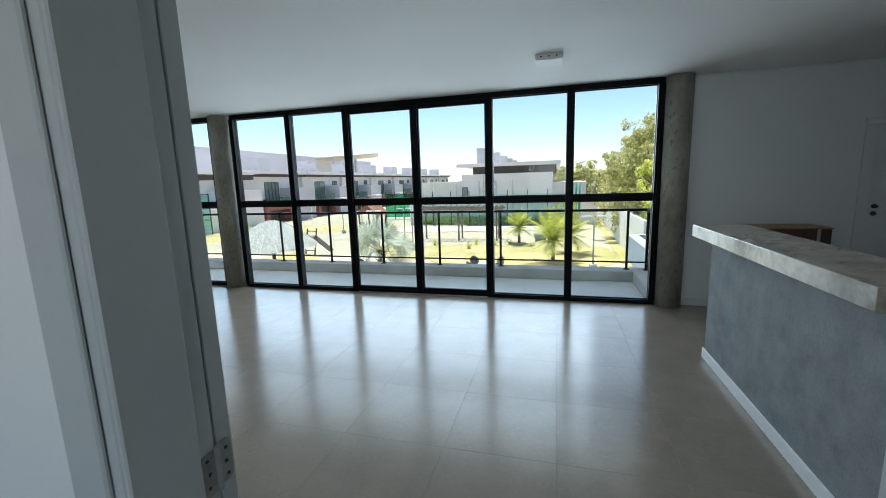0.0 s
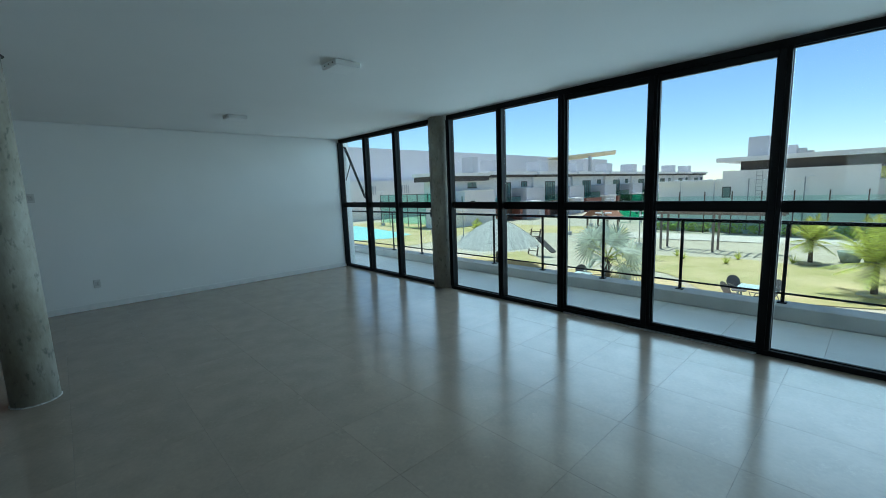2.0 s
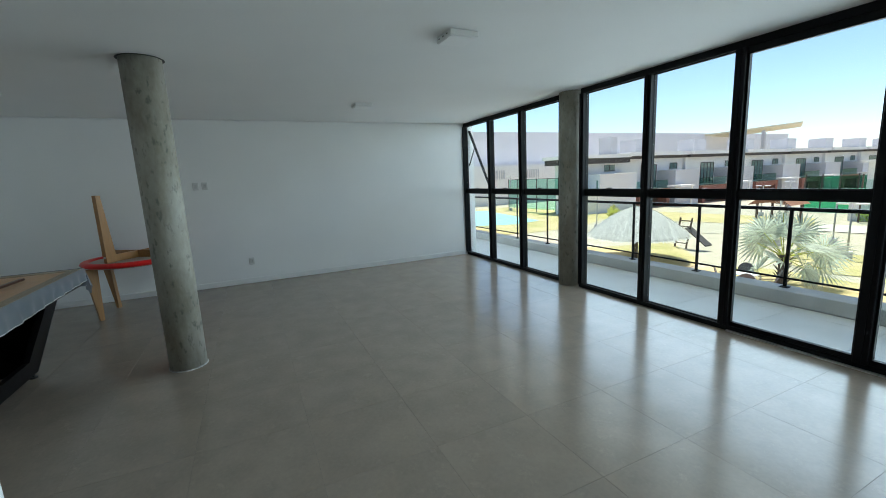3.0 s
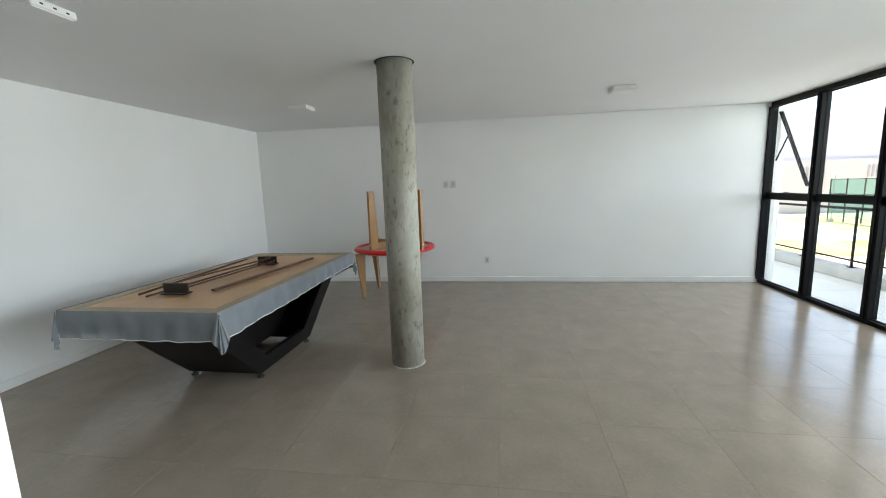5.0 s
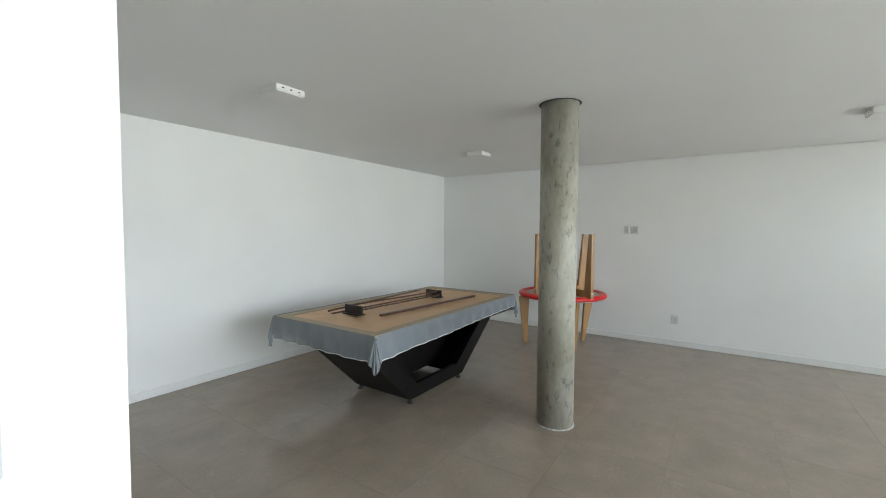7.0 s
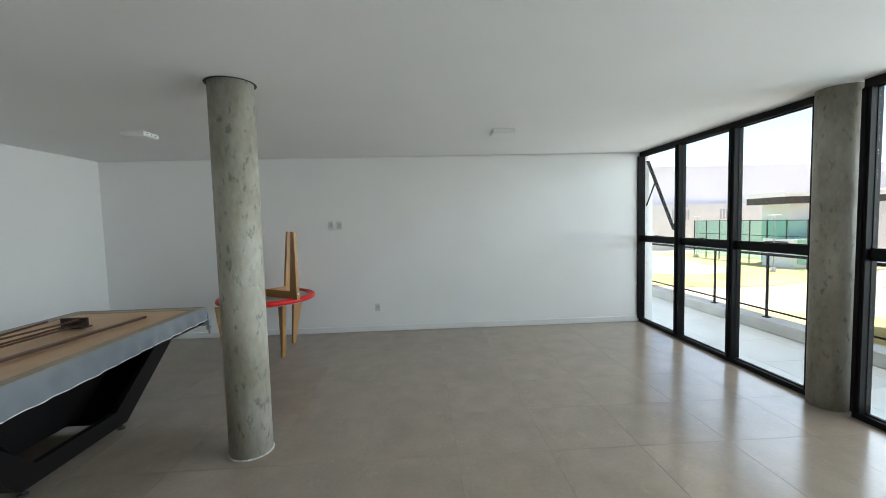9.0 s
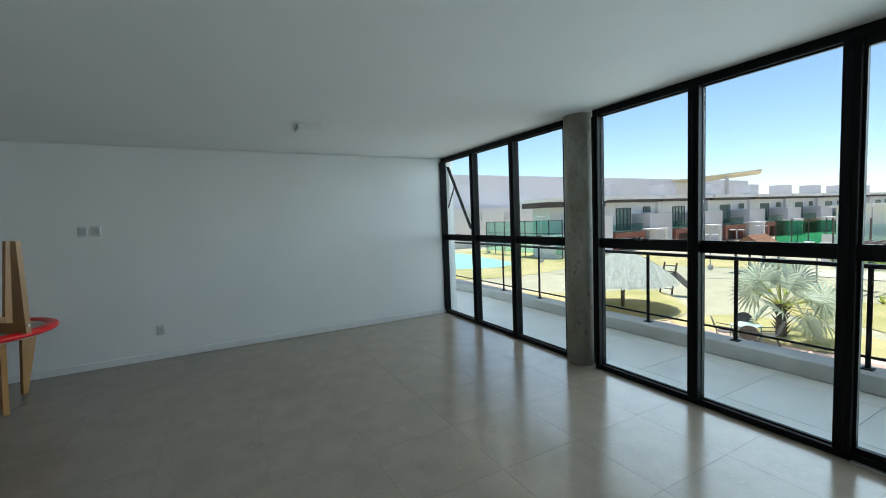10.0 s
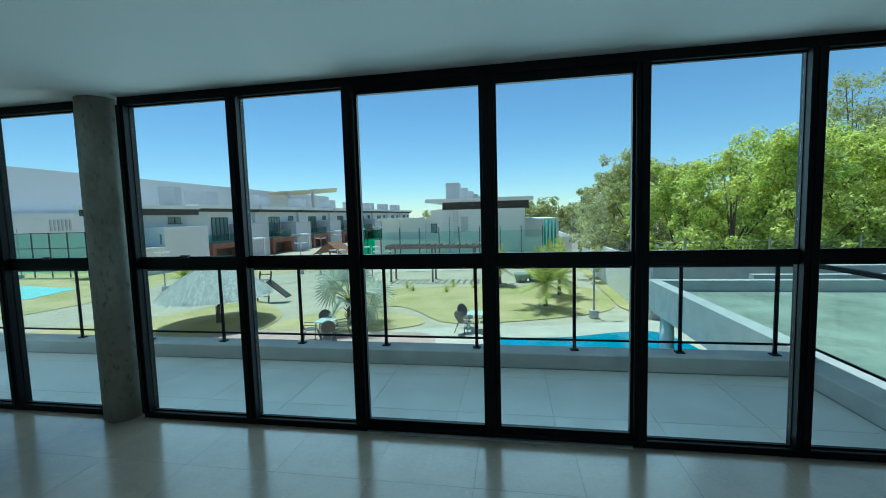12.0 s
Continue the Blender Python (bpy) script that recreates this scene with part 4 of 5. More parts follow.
def tree(x, y, top, spread, material, seed, per=90, size=0.16, label="", clumps_n=58, z0=G, low=0.08, puff=1.0):
    r = random.Random(seed)
    t = thing("tree", (x, y, z0), label, "tree", "trees beyond the boundary wall")
    h = top - z0
    bm = bmesh.new()
    bm_cyl(bm, (x, y, z0), (x + r.uniform(-0.3, 0.3), y + r.uniform(-0.3, 0.3), z0 + h * 0.36), 0.2, 0.11, n=10)
    cl = []
    for i in range(clumps_n):
        a = r.uniform(0, 6.283)
        zz = r.uniform(low, 1.0)
        rr = spread * math.sqrt(max(0.05, 1 - abs(zz - 0.45) ** 2 * 2.6)) * r.uniform(0.35, 1.0)
        c0 = (x + math.cos(a) * rr, y + math.sin(a) * rr, z0 + h * zz - 0.6)
        for _ in range(3):
            off = Vector((r.gauss(0, 1), r.gauss(0, 1), r.gauss(0, 0.8))) * spread * 0.13
            cl.append((tuple(Vector(c0) + off), spread * puff * r.uniform(0.08, 0.17)))
        if i % 4 == 0:
            bm_cyl(bm, (x, y, z0 + h * r.uniform(0.22, 0.36)), c0, 0.06, 0.02, n=6)
    part("trunk", bm, M_TRUNK, t, smooth=True)
    leaf_cloud("crown", t, material, cl, per, size, seed)
    return t


TREES = [(7.2, 43, 5.4, 3.6, 1), (7.2, 36, 5.6, 3.9, 1), (7.6, 30.5, 4.4, 3.0, 0), (8.6, 27.0, 4.8, 3.0, 0), (12.5, 30.5, 6.0, 3.6, 0), (11.5, 26.2, 5.2, 3.0, 0), (14.8, 27.0, 5.8, 3.2, 0), (17.6, 26.0, 5.6, 3.2, 0), (21.5, 27.0, 5.6, 3.2, 0), (19.6, 31.0, 5.0, 3.4, 1)]
for i, (x, y, top, sp, dark) in enumerate(TREES):
    tree(x, y, top, sp, M_LEAF2 if dark else M_LEAF, 11 + i, per=105 if not dark else 110, size=0.11 if not dark else 0.13, clumps_n=85,
         label=("dense dark green round tree" if dark else "leafy bright green tree") + " behind the boundary wall")
tree(16.9, 31.5, 9.3, 2.2, M_LEAF2, 77, per=26, size=0.085, puff=0.9, label="tall thin-crowned tree rising behind the others", clumps_n=60, low=0.72)
tree(22.5, 34, 10.6, 2.6, M_LEAF2, 78, per=28, size=0.09, puff=0.9, label="tall thin-crowned tree rising behind the others", clumps_n=60, low=0.7)
for i, (x, y, top, sp) in enumerate([(6, 85, 3.4, 6), (14, 90, 4.2, 7), (-14, 150, 4.5, 8), (-2, 140, 4.0, 8), (4, 110, 4.2, 7), (-30, 170, 5, 8)]):
    tree(x, y, top, sp, M_LEAF2, 50 + i, per=40, size=0.45, label="distant green tree beyond the houses", clumps_n=40)


def frond(bm, base, direction, length, droop, leaf_len, n=22, width=0.03):
    d = Vector(direction).normalized()
    side = Vector((-d.y, d.x, 0))
    side = side.normalized() if side.length > 0.01 else Vector((1, 0, 0))
    p, up = Vector(base), d.copy()
    prev = None
    for i in range(n + 1):
        f = i / n
        q = Vector(base) + d * length * f + Vector((0, 0, -droop * f * f * length))
        if prev is not None:
            for s in (-1, 1):
                ll = leaf_len * math.sin(math.pi * min(1, 0.15 + f * 0.85)) + 0.10
                tip = q + side * s * ll * 0.9 + d * ll * 0.45 + Vector((0, 0, -0.35 * ll))
                a, b = bm.verts.new(prev), bm.verts.new(q)
                c_ = bm.verts.new(tip)
                bm.faces.new((a, b, c_))
        prev = q


def palm(x, y, trunk_h, length, seed, label):
    r = random.Random(seed)
    t = thing("palm", (x, y, G), label, "palm")
    bm = bmesh.new()
    bm_cyl(bm, (x, y, G), (x, y, G + trunk_h), 0.11, 0.08, n=12)
    part("trunk", bm, M_TRUNK, t, smooth=True)
    bm = bmesh.new()
    for i in range(17):
        a = i * 2.399 + r.uniform(-0.2, 0.2)
        el = -0.45 + 0.12 * i if i < 5 else 0.5 + 0.95 * (i - 5) / 11
        frond(bm, (x, y, G + trunk_h), (math.cos(a) * math.cos(el), math.sin(a) * math.cos(el), math.sin(el)), length * (0.6 + 0.4 * i / 16) * r.uniform(0.85, 1.1), r.uniform(0.12, 0.3), 0.5, n=30)
    part("crown", bm, M_PALM, t)
    bm = bmesh.new()
    bm_cyl(bm, (x, y, G + 0.03), (x, y, G + 0.10), 0.5, 0.48, n=28)
    part("planting_ring", bm, M_PATH, t)
    return t


palm(-0.34, 25.8, 1.3, 2.7, 3, "young coconut palm with arching yellow-green fronds on the lawn")
palm(0.65, 28.6, 1.25, 2.5, 4, "young coconut palm with arching yellow-green fronds on the lawn")
palm(-2.75, 32.3, 1.3, 1.8, 5, "small coconut palm with yellow-green fronds on the lawn")
palm(-27, 33, 0.6, 1.3, 6, "small coconut palm beside the drive")


def fan_palm(x, y, seed):
    r = random.Random(seed)
    t = thing("fan_palm", (x, y, G), "silvery green fan palm with stiff round leaves on the lawn", "palm")
    bm = bmesh.new()
    bm_cyl(bm, (x, y, G), (x, y, G + 1.2), 0.17, 0.13, n=12)
    for i in range(26):
        a, z = i * 2.4, G + 0.1 + i * 0.04
        bm_cyl(bm, (x + 0.12 * math.cos(a), y + 0.12 * math.sin(a), z), (x + 0.30 * math.cos(a), y + 0.30 * math.sin(a), z + 0.22), 0.04, 0.01, n=5)
    part("trunk", bm, M_TRUNK, t)
    bm, st = bmesh.new(), bmesh.new()
    for i in range(24):
        a = i * 2.399
        el = r.uniform(-0.5, 1.25)
        d = Vector((math.cos(a) * math.cos(el), math.sin(a) * math.cos(el), math.sin(el)))
        c0 = Vector((x, y, G + 1.15)) + d * r.uniform(0.9, 1.8)
        bm_cyl(st, (x, y, G + 1.1), c0, 0.02, 0.012, n=4)
        side = Matrix.Rotation(r.uniform(-1.4, 1.4), 3, d) @ d.cross(Vector((0, 0, 1))).normalized()
        for k in range(24):
            b_ = (k / 23 - 0.5) * 4.6
            q = (d * math.cos(b_) + side * math.sin(b_))
            tip = c0 + q * 0.95 + Vector((0, 0, -0.12))
            w = side.cross(d) * 0.01 + (d * -math.sin(b_) + side * math.cos(b_)) * 0.036
            mid = c0 + q * 0.55
            v = [bm.verts.new(p) for p in (c0, mid + w, tip, mid - w)]
            bm.faces.new(v)
    part("leaf_stalks", st, M_PALM, t)
    part("crown", bm, M_FANP, t)


fan_palm(-9.1, 22.2, 9)


# ---- small shrubs on the lawn ----
def shrub(x, y, s, seed):
    t = thing("shrub", (x, y, G), "small yellow-green spiky shrub on the lawn", "shrub", "shrubs on the lawn")
    bm = bmesh.new()
    r = random.Random(seed)
    for i in range(36):
        a, el = r.uniform(0, 6.28), r.uniform(0.5, 1.5)
        d = Vector((math.cos(a) * math.cos(el), math.sin(a) * math.cos(el), math.sin(el)))
        sd = Vector((-d.y, d.x, 0)) * 0.05
        b0 = Vector((x, y, G + 0.02))
        v = [bm.verts.new(p) for p in (b0 - sd, b0 + sd, b0 + d * s * r.uniform(0.7, 1.2))]
        bm.faces.new(v)
    part("leaves", bm, M_PALM, t)


for i, (x, y) in enumerate([(-11.5, 31.5), (-10, 29.6), (-8.8, 31.2), (-8.2, 30.3), (-6.0, 30.0), (-5.8, 31.8), (-4.4, 31.4), (-3.4, 31.9), (-12.2, 30.4)]):
    shrub(x, y, 0.55, 200 + i)


# ---- thatched shelter ----
hut = thing("thatched_shelter", (-15.5, 22, G), "round grey thatched palm shelter on a timber post", "shelter")
HX, HY, HR = -15.55, 22.0, 2.3
bm = bmesh.new()
bm_cyl(bm, (HX, HY, G), (HX, HY, -0.5), 0.1, 0.08, n=12)
part("post", bm, M_TRUNK, hut, smooth=True)
bm = bmesh.new()
bm_cyl(bm, (HX, HY, -1.7), (HX, HY, -0.5), HR - 0.1, 0.05, n=32, caps=False)
part("underlay", bm, M_THATCH, hut)
r_ = random.Random(5)
vs, fs = [], []
for ring in range(20):
    f = ring / 19
    rad = HR * (0.1 + 0.9 * f)
    z = -0.36 - 1.2 * f ** 1.5
    m_ = int(40 + 230 * f)
    for i in range(m_):
        a = 6.2832 * (i + r_.random()) / m_
        w = 0.5 * 6.2832 / m_ * rad * 1.5
        ca, sa = math.cos(a), math.sin(a)
        L_ = 0.27 * r_.uniform(0.8, 1.35)
        k = len(vs)
        x, y = HX + ca * rad, HY + sa * rad
        lift = r_.uniform(0.0, 0.06)
        vs += [(x - sa * w * -1 - ca * 0.1, y + ca * w * -1 - sa * 0.1, z + 0.13 + lift), (x - sa * w - ca * 0.1, y + ca * w - sa * 0.1, z + 0.13 + lift),
               (x - sa * w * 0.5 + ca * L_ * 0.7, y + ca * w * 0.5 + sa * L_ * 0.7, z - L_ * 0.6 + lift), (x + sa * w * 0.5 + ca * L_ * 0.7, y - ca * w * 0.5 + sa * L_ * 0.7, z - L_ * 0.6 + lift)]
        fs.append((k, k + 1, k + 2, k + 3))
me = bpy.data.meshes.new("thatch")
me.from_pydata(vs, [], fs)
me.materials.append(M_THATCH)
th = new("thatch", me)
th.parent = hut
th.matrix_parent_inverse = hut.matrix_world.inverted()
tagged(th, kind="stuff")

# ---- playground ladder and slide beside the shelter ----
pl = thing("playground_frame", (-16.5, 26.7, G), "dark timber playground ladder and slide", "playground")
for dx in (0, 0.7):
    bm = bmesh.new()
    bm_cyl(bm, (-16.7 + dx, 26.7, G), (-16.4 + dx, 26.7, G + 1.8), 0.05, n=8)
    part("post", bm, M_TRUNK, pl)
for k in range(5):
    bm = bmesh.new()
    bm_cyl(bm, (-16.65 + 0.05 * k, 26.7, G + 0.3 + 0.33 * k), (-15.95 + 0.05 * k, 26.7, G + 0.3 + 0.33 * k), 0.03, n=8)
    part("rung", bm, M_TRUNK, pl)
bm = bmesh.new()
bm_poly(bm, [(-15.9, 26.4, G + 1.2), (-15.9, 27.0, G + 1.2), (-14.7, 27.0, G + 0.3), (-14.7, 26.4, G + 0.3)], (0, 0, 0.06))
part("slide", bm, M_HDARK, pl)
kiosk = thing("playhouse", (-17.1, 39, G), "small playhouse with a brown pitched roof", "playhouse")
for x in (-18.0, -16.2):
    for y in (37.5, 39.5):
        box("post", (x - 0.06, y - 0.06, G), (x + 0.06, y + 0.06, G + 1.9), M_TRUNK, kiosk)
bm = bmesh.new()
bm_poly(bm, [(-18.5, 37.2, G + 1.75), (-17.1, 37.2, G + 2.75), (-15.8, 37.2, G + 1.75), (-17.1, 37.2, G + 1.95)], (0, 2.6, 0))
part("roof", bm, M_TILEROOF, kiosk)


# ---- garden tables and chairs ----
def garden_chair(bmf, bms, x, y, a):
    m = Matrix.Translation((x, y, G + 0.04)) @ Matrix.Rotation(a, 4, "Z")
    def P(*p):
        return m @ Vector(p)
    for sx in (-0.22, 0.22):
        bm_cyl(bmf, P(sx, -0.2, 0.43), P(sx * 1.35, -0.34, 0.0), 0.015, n=6)
        bm_cyl(bmf, P(sx, 0.2, 0.43), P(sx * 1.35, 0.36, 0.0), 0.015, n=6)
        bm_cyl(bmf, P(sx * 1.1, -0.25, 0.65), P(sx * 1.1, 0.22, 0.6), 0.015, n=6)
    k = 14
    base = [P(math.sin(6.2832 * i / k) * 0.25, math.cos(6.2832 * i / k) * 0.24, 0.43) for i in range(k)]
    bms.faces.new([bms.verts.new(p) for p in base])
    back = [P(math.sin(6.2832 * i / k) * 0.26, -0.22 - 0.10 * (math.cos(6.2832 * i / k) + 1) , 0.68 + math.cos(6.2832 * i / k) * 0.26) for i in range(k)]
    bms.faces.new([bms.verts.new(p) for p in back])


def garden_set(x, y, rot, n_chairs=4):
    tb = thing("garden_table", (x, y, G + 0.04), "small white-green square garden table on the paving", "garden table", "garden tables")
    bm = bmesh.new()
    bm_box(bm, (x - 0.36, y - 0.36, G + 0.73), (x + 0.36, y + 0.36, G + 0.76), 0.01)
    part("tabletop", bm, M_TT, tb)
    for sx in (-1, 1):
        for sy in (-1, 1):
            bm = bmesh.new()
            bm_cyl(bm, (x + sx * 0.3, y + sy * 0.3, G + 0.73), (x + sx * 0.34, y + sy * 0.34, G + 0.04), 0.02, n=8)
            part("leg", bm, M_TT, tb)
    for i in range(n_chairs):
        a = rot + i * 6.2832 / n_chairs
        cx, cy = x + math.sin(a) * 0.58, y - math.cos(a) * 0.58
        ch = thing("garden_chair", (cx, cy, G + 0.04), "dark woven garden chair with a round back at the table", "garden chair", "garden chairs")
        f, s = bmesh.new(), bmesh.new()
        garden_chair(f, s, cx, cy, a)
        part("frame", f, M_CHF, ch, smooth=True)
        ob = part("seat", s, M_CHF, ch, "dark woven seat and back")
        md = ob.modifiers.new("thickness", "SOLIDIFY")
        md.thickness = 0.02


M_TT = mat("pale_green_plastic", (0.55, 0.66, 0.62), 0.4, vary=0.03)
M_CHF = mat("dark_wicker", (0.14, 0.12, 0.11), 0.6, vary=0.2)
garden_set(-3.42, 21.5, 0.8)
garden_set(-9.2, 20.0, 0.5)


# ---- street lamps and court poles ----
def lamp_post(x, y, h, arms, label):
    t = thing("street_lamp", (x, y, G), label, "street lamp", "street lamps")
    bm = bmesh.new()
    bm_cyl(bm, (x, y, G), (x, y, G + h), 0.045, 0.035, n=10)
    part("pole", bm, M_POLE, t, smooth=True)
    bm = bmesh.new()
    bm_cyl(bm, (x, y, G), (x, y, G + 0.35), 0.2, n=16)
    part("base", bm, M_HGREY, t)
    for s in arms:
        bm = bmesh.new()
        bm_box(bm, (x + s * 0.35 - 0.22, y - 0.1, G + h - 0.02), (x + s * 0.35 + 0.22, y + 0.1, G + h + 0.06), 0.02)
        part("lamp_head", bm, M_WHITE, t)


for x, y, h in ((1.6, 23.9, 2.7), (-9.9, 29.5, 2.6), (-13.5, 31, 2.6), (-22, 46, 2.7), (-24, 55, 2.7), (-20, 38, 2.7), (-26, 30, 2.7), (-25, 66, 2.7), (-12.0, 33.5, 2.6)):
    lamp_post(x, y, h, (-1, 1), "slim grey garden lamp post with two flat white heads")
for x, y in ((-13.1, 45.5), (-10.4, 45.3), (-4.5, 45.5), (-8, 45.4), (-33.5, 33), (-47, 36)):
    lamp_post(x, y, 4.6, (-1, 1), "tall court floodlight pole")

# fences of the courts
cf = thing("court_fence", (-7, 45, G), "clear net fence with dark posts behind the sand court", "fence", kind="structure")
M_NET = glass("pale_net", (0.86, 0.96, 0.93))
for i in range(9):
    x = -15 + i * 2.0
    box("post", (x - 0.04, 44.9, G), (x + 0.04, 45.0, G + 3.6), M_TRUNK, cf)
n_ = box("net", (-15, 44.94, G + 0.1), (1, 44.96, G + 3.2), M_NET, cf, "pale greenish net")
M_NET2 = glass("green_net_veil", (0.66, 0.88, 0.82))
gf = thing("court_fence", (-40, 36.4, G), "green net fence round the sports court", "fence", kind="structure")
for i in range(8):
    box("post", (-48 + 2 * i, 36.3, G), (-47.92 + 2 * i, 36.38, G + 4.2), M_HDARK, gf)
box("net", (-48, 36.33, G + 0.4), (-34, 36.35, G + 4.1), M_NET2, gf, "green net")
for z in (1.5, 2.7, 4.1):
    box("net_rail", (-48, 36.3, G + z), (-34, 36.34, G + z + 0.06), M_HDARK, gf)
M_SCREEN = glass("green_screen_net", (0.22, 0.62, 0.46))
gf = thing("green_screen", (-20, 52, G), "green net screen beside the drive", "fence", kind="structure")
box("net", (-21.5, 52, G + 0.3), (-16.5, 52.05, G + 3.3), M_SCREEN, gf, "green net")
for i in range(5):
    box("post", (-21.5 + 1.25 * i, 51.93, G), (-21.42 + 1.25 * i, 51.99, G + 3.5), M_HDARK, gf)
# green nets rolled up on tall poles
for i, x in enumerate((0.95, 1.25, 1.55, 1.85)):
    fu = thing("closed_parasol", (x, 42.0, G), "tall rolled green net on a pole", "parasol", "closed parasols")
    bm = bmesh.new()
    bm_cyl(bm, (x, 42, G + 1.6), (x, 42, G + 4.2), 0.12, 0.06, n=12)
    part("canopy", bm, M_GREENNET, fu, smooth=True)
    bm = bmesh.new()
    bm_cyl(bm, (x, 42, G), (x, 42, G + 1.7), 0.04, n=8)
    part("pole", bm, M_POLE, fu)
hedge = thing("hedge", (-7, 46, G), "low clipped green hedge behind the sand court", "hedge")
leaf_cloud("leaves", hedge, M_LEAF, [((-15 + 0.45 * i, 45.8, G + 0.45), 0.45) for i in range(38)], 70, 0.16, 31)
for i, (x, y) in enumerate([(-1.3, 33.8), (-0.4, 34.1)]):
    st = thing("stone_planter", (x, y, G), "low dark stone bowl planter at the path", "planter")
    bm = bmesh.new()
    bm_cyl(bm, (x, y, G), (x, y, G + 0.6), 0.35, 0.55, n=20)
    part("bowl", bm, M_ROOFTOP, st, smooth=True)


# ---- houses ----
def terrace_house(x, y, w, label):
    """One unit of the row: front towards +x, w wide along y."""
    t = thing("house", (x, y, G), label, "house", "row houses")
    box("wall", (x - 9, y, G), (x, y + w, 3.0), M_HWALL, t)
    box("roof", (x - 9.5, y, 3.35), (x + 1.1, y + w, 3.8), M_HWALL, t, "pale flat roof edge")
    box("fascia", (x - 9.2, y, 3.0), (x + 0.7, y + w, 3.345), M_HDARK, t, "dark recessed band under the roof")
    for y0, y1 in ((y + 0.2, y + 0.8), (y + 5.0, y + 5.6)):
        box("portal_post", (x, y0, G), (x + 2.4, y1, -1.35), M_BRICK, t, "red brick cladding")
    box("portal_beam", (x, y + 0.2, -1.35), (x + 2.4, y + 5.6, -0.75), M_BRICK, t, "red brick cladding")
    box("garage_door", (x + 1.0, y + 0.9, G), (x + 1.06, y + 5.0, -1.35), M_GARAGE, t, "dark brown garage door")
    for k in range(4):
        box("door_rail", (x + 1.06, y + 0.9, G + 0.3 + 0.42 * k), (x + 1.08, y + 5.0, G + 0.33 + 0.42 * k), M_HDARK, t)
    box("balustrade", (x + 2.2, y + 0.5, -0.75), (x + 2.24, y + 5.4, 0.25), M_NETG, t, "greenish glass balustrade")
    box("balustrade", (x + 0.1, y + 0.5, -0.75), (x + 2.2, y + 0.54, 0.25), M_NETG, t, "greenish glass balustrade")
    box("handrail", (x + 2.19, y + 0.5, 0.25), (x + 2.25, y + 5.4, 0.3), M_HDARK, t)
    box("side_block", (x, y + 6.3, G), (x + 2.6, y + w - 0.3, 1.45), M_HGREY, t, "grey projecting block")
    box("canopy_slab", (x + 2.4, y + 5.0, -0.6), (x + 4.2, y + 7.6, -0.4), M_HWALL, t, "small white porch slab")
    box("canopy_post", (x + 4.0, y + 7.2, G), (x + 4.15, y + 7.4, -0.6), M_HWALL, t)
    for y0, y1, z0, z1, n in ((y + 3.2, y + 6.0, -0.6, 2.2, 4), (y + 8.6, y + 10.0, 1.6, 2.3, 2)):
        wd = box("window", (x + 0.01, y0, z0), (x + 0.05, y1, z1), M_WIN, t, "dark green-tinted glass")
        for k in range(n + 1):
            yy = y0 + (y1 - y0) * k / n
            box("window_frame", (x + 0.05, yy - 0.05, z0), (x + 0.09, yy + 0.05, z1), M_HDARK, wd)
        box("window_frame", (x + 0.05, y0, z1), (x + 0.09, y1, z1 + 0.1), M_HDARK, wd)
    box("tank_box", (x - 4.5, y + 4.6, 3.8), (x - 2.0, y + 7.2, 5.6), M_HGREY, t, "grey rooftop water tank box")
    return t


M_NETG = glass("green_glass_balustrade", (0.7, 0.88, 0.82))
h0 = terrace_house(-37.5, 46.0, 11.2, "white two-storey row house with flat roof and brick garage")
for i in range(1, 8):
    copy_thing(h0, Matrix.Translation((-37.5 + 0.4 * i, 46.0 + 11.2 * i, G)))
he = thing("house", (-37.5, 38, G), "white end house of the row with a grey projecting block", "house", "row houses")
box("wall", (-40.5, 38.0, G), (-37.5, 46.0, 3.2), M_HWALL, he)
box("roof", (-40.8, 36.3, 3.2), (-36.2, 46.0, 3.6), M_HWALL, he, "pale flat roof edge")
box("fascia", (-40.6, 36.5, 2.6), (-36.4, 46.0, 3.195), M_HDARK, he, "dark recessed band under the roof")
box("side_block", (-37.5, 39.7, G), (-35.0, 45.5, 1.3), M_WARE, he, "grey projecting block")
box("coping", (-37.5, 39.66, 1.3), (-34.96, 45.54, 1.36), M_HWALL, he, "thin pale coping")
wd = box("window", (-37.49, 42.9, 1.75), (-37.45, 44.6, 2.4), M_WIN, he, "dark green-tinted glass")
box("window_frame", (-37.45, 42.8, 1.65), (-37.41, 44.7, 1.75), M_HDARK, wd)
box("window_frame", (-37.45, 43.7, 1.75), (-37.41, 43.8, 2.4), M_HDARK, wd)
box("slit_window", (-35.5, 39.65, -0.3), (-35.3, 39.69, 0.7), M_WIN, he)
box("low_wall", (-38, 36, G), (-34.9, 39.6, -0.5), M_HWALL, he)
box("opening", (-37.2, 35.96, -1.6), (-35.4, 35.99, -0.7), M_HDARK, he, "dark opening under the low wall")
box("tank_box", (-40.4, 45.0, 3.6), (-38.4, 46.0, 5.8), M_HGREY, he, "grey rooftop water tank box")


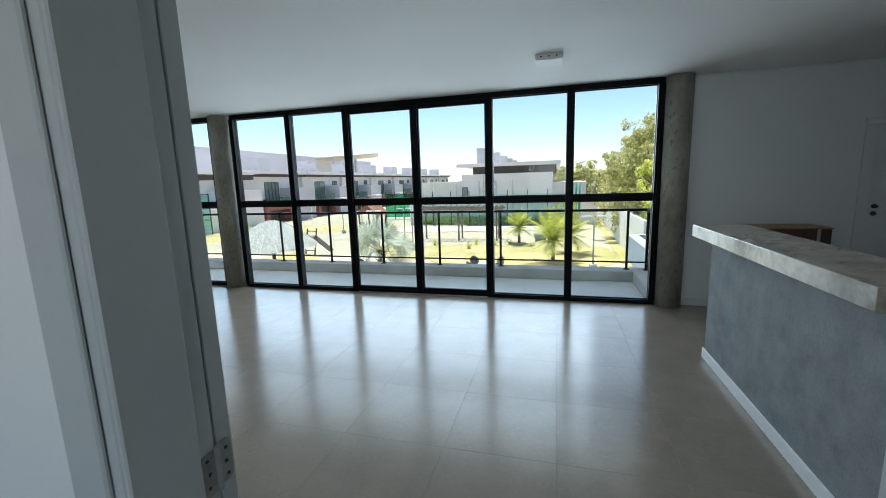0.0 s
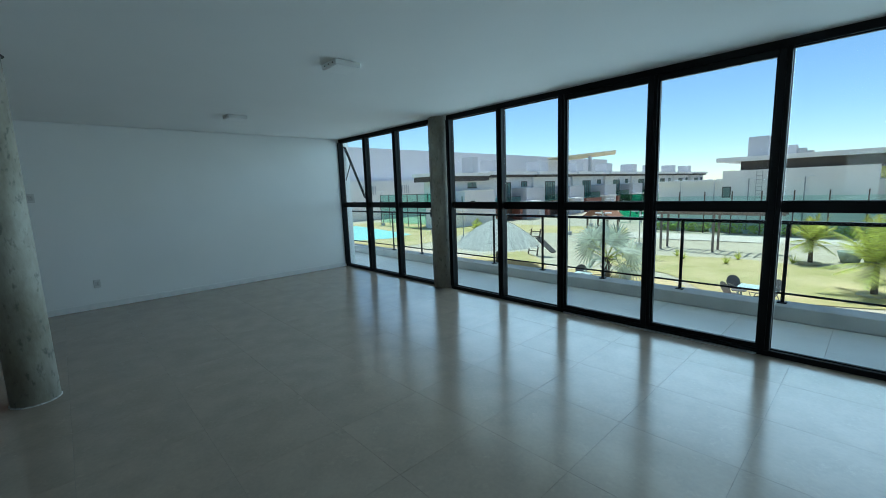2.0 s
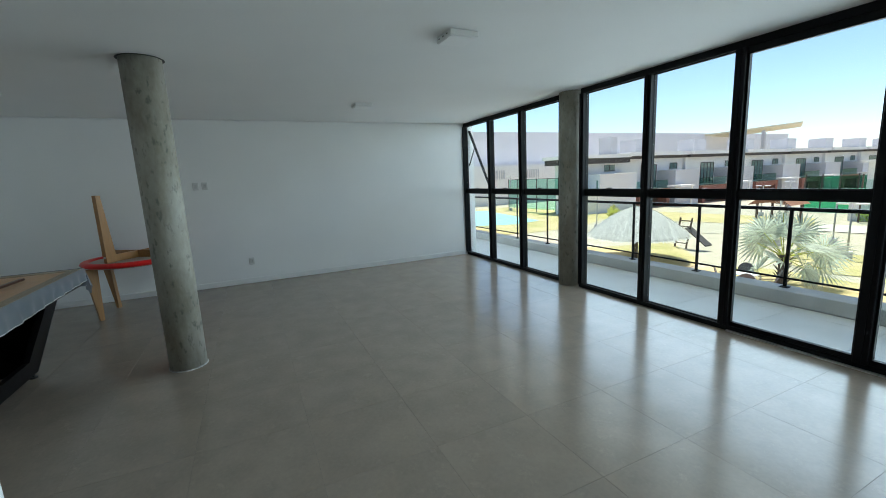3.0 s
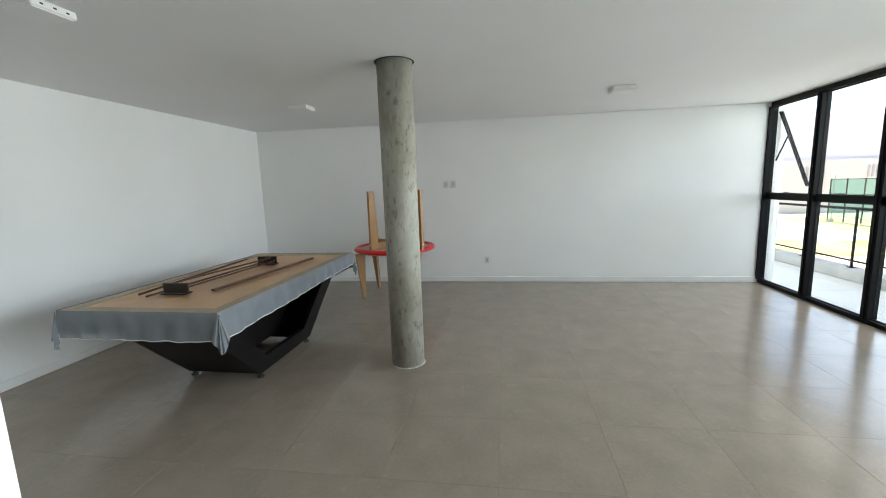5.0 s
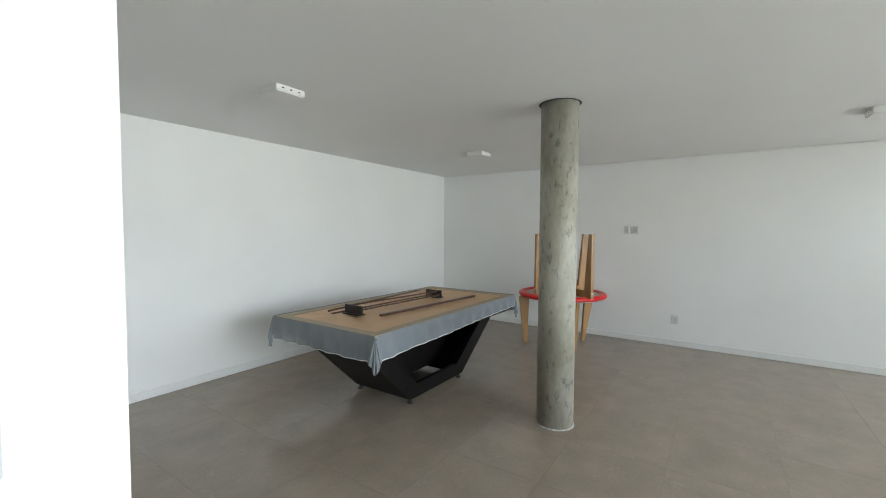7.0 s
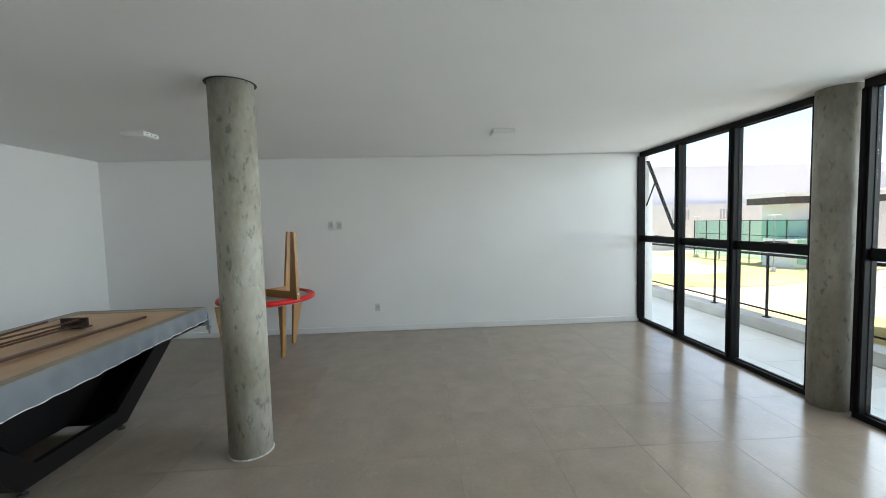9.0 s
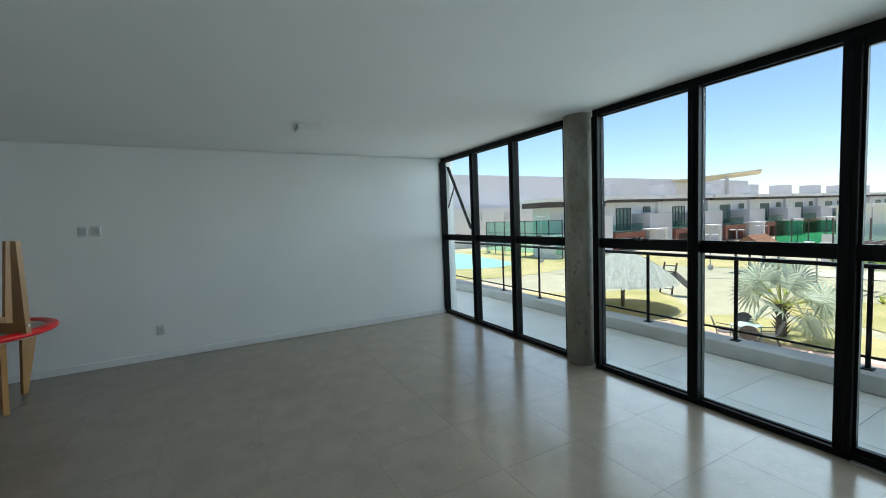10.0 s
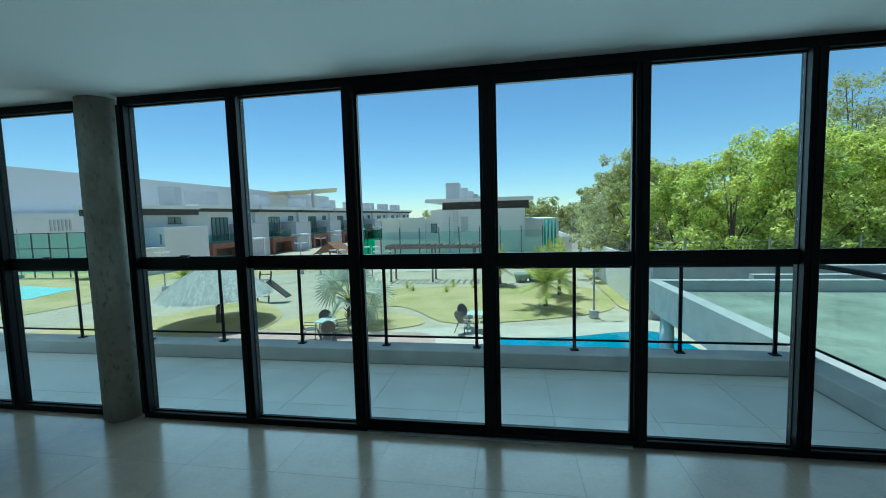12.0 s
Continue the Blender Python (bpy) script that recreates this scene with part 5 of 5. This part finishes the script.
def far_block():
    t = thing("house", (-7, 50, G), "white building end with flat overhanging roof and rooftop boxes", "house")
    box("wall", (-10.0, 46, G), (-0.6, 62, 2.3), M_HWALL, t)
    box("wall", (-15.5, 47, G), (-10.0, 60, 1.4), M_HWALL, t)
    box("recess", (-6.9, 45.94, 0.1), (-6.2, 45.99, 1.6), M_HGREY, t, "recessed grey panel with a ladder")
    box("window", (-9.9, 45.93, 0.1), (-9.4, 45.99, 0.9), M_WIN, t)
    box("window_frame", (-9.97, 45.95, 0.03), (-9.33, 45.995, 0.97), M_HDARK, t)
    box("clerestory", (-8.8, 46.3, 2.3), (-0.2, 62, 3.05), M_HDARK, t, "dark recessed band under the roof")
    box("roof", (-10.4, 45.4, 3.05), (0.2, 63, 3.4), M_HWALL, t, "pale flat overhanging roof")
    box("lower_roof", (-15.8, 46.6, 1.4), (-9.9, 60.5, 1.6), M_HWALL, t)
    for i in range(6):
        box("tank_box", (-8.6, 47.5 + 8 * i, 3.4), (-7.2, 49.0 + 8 * i, 5.1), M_HGREY, t, "grey rooftop box")
    box("wall", (-0.6, 48, G), (2.8, 60, 1.2), M_HWALL, t)
    bm = bmesh.new()
    for x in (-7.6, -7.2):
        bm_cyl(bm, (x, 45.9, -0.5), (x, 45.9, 2.2), 0.02, n=6)
    for k in range(9):
        bm_cyl(bm, (-7.6, 45.9, -0.3 + 0.3 * k), (-7.2, 45.9, -0.3 + 0.3 * k), 0.015, n=6)
    part("ladder", bm, M_POLE, t)


far_block()
lw = box("garden_wall", (-16, 45.95, G), (3.8, 46.0 - 0.02, -0.6), M_HWALL, label="white garden wall behind the sand court", kind="structure", category="wall")
box("backdrop_hall", (-75, 25, G), (-62, 135, 9.2), M_WARE, label="long plain white warehouse beyond the houses", kind="structure", category="backdrop")
box("backdrop_hall", (-61.9, 34, G), (-58, 80, 3.4), M_HWALL, label="low white annex of the warehouse", kind="structure", category="backdrop")
for y in (40, 47, 57, 64):
    for k in range(6):
        box("vent_slat", (-57.99, y + 0.45 * k, 1.2), (-57.9, y + 0.2 + 0.45 * k, 2.6), M_HGREY, label="grey louvre slat on the warehouse annex", kind="structure", category="louvre")
M_CANOPY = mat("yellowish_canopy", (0.75, 0.68, 0.5), 0.8, vary=0.1, scale=1)
cn = thing("canopy", (-55, 105, G), "pale tilted canopy roof beyond the houses", "canopy", kind="structure")
bm = bmesh.new()
bm_poly(bm, [(-62, 100, 8.6), (-47, 108, 9.6), (-50, 114, 9.2), (-64, 108, 8.2)], (0, 0, 0.3))
part("canopy_roof", bm, M_CANOPY, cn)
for x, y in ((-58, 103), (-53, 106)):
    box("post", (x - 0.3, y - 0.3, G), (x + 0.3, y + 0.3, 8.8), M_HGREY, cn)
for i in range(6):
    ft = box("house", (6 + 9 * i, 100 + 3 * i, G), (13 + 9 * i, 110, 1.0 + 0.6 * (i % 3)), M_HWALL, label="distant small white building", category="house")


# ---- room floor tiles ----
tile_mesh = None
for i in range(-20, 40):
    for j in range(-20, 30):
        x0, y0 = -0.215 + 0.68 * i, 4.86 + 0.69 * j
        x1, y1 = x0 + 0.6788, y0 + 0.6888
        a, b = max(x0, XW), min(x1, XE)
        c_, d_ = max(y0, YS), min(y1, YN - 0.05)
        if b - a < 0.03 or d_ - c_ < 0.03 or (b > XC + 0.3 and d_ < YC - 0.7):
            continue
        full = a == x0 and b == x1 and c_ == y0 and d_ == y1
        if full and tile_mesh:
            ob = new("tile", tile_mesh)
            ob.location = ((a + b) / 2, (c_ + d_) / 2, 0)
            ob.parent = floor
            continue
        bm = bmesh.new()
        w, h = (b - a) / 2, (d_ - c_) / 2
        bm_box(bm, (-w, -h, -0.006), (w, h, 0.0), 0.0006)
        ob = part("tile", bm, M_TILE)
        ob.location = ((a + b) / 2, (c_ + d_) / 2, 0)
        ob.parent = floor
        if full:
            tile_mesh = ob.data
bt_mesh = None
for i in range(20):
    for j in range(3):
        x1 = BX1 - 0.9 * i - 0.002
        x0 = x1 - 0.896
        y0, y1 = [(YN + 0.06, 8.98), (8.984, 9.88), (9.884, CY0)][j]
        if x0 < BX0:
            continue
        bm = bmesh.new()
        w, h = (x1 - x0) / 2, (y1 - y0) / 2
        bm_box(bm, (-w, -h, -0.008), (w, h, 0.0), 0.0015)
        ob = part("tile", bm, M_BTILE)
        ob.location = ((x0 + x1) / 2, (y0 + y1) / 2 - 9.3, BZ)
        ob.parent = balcony
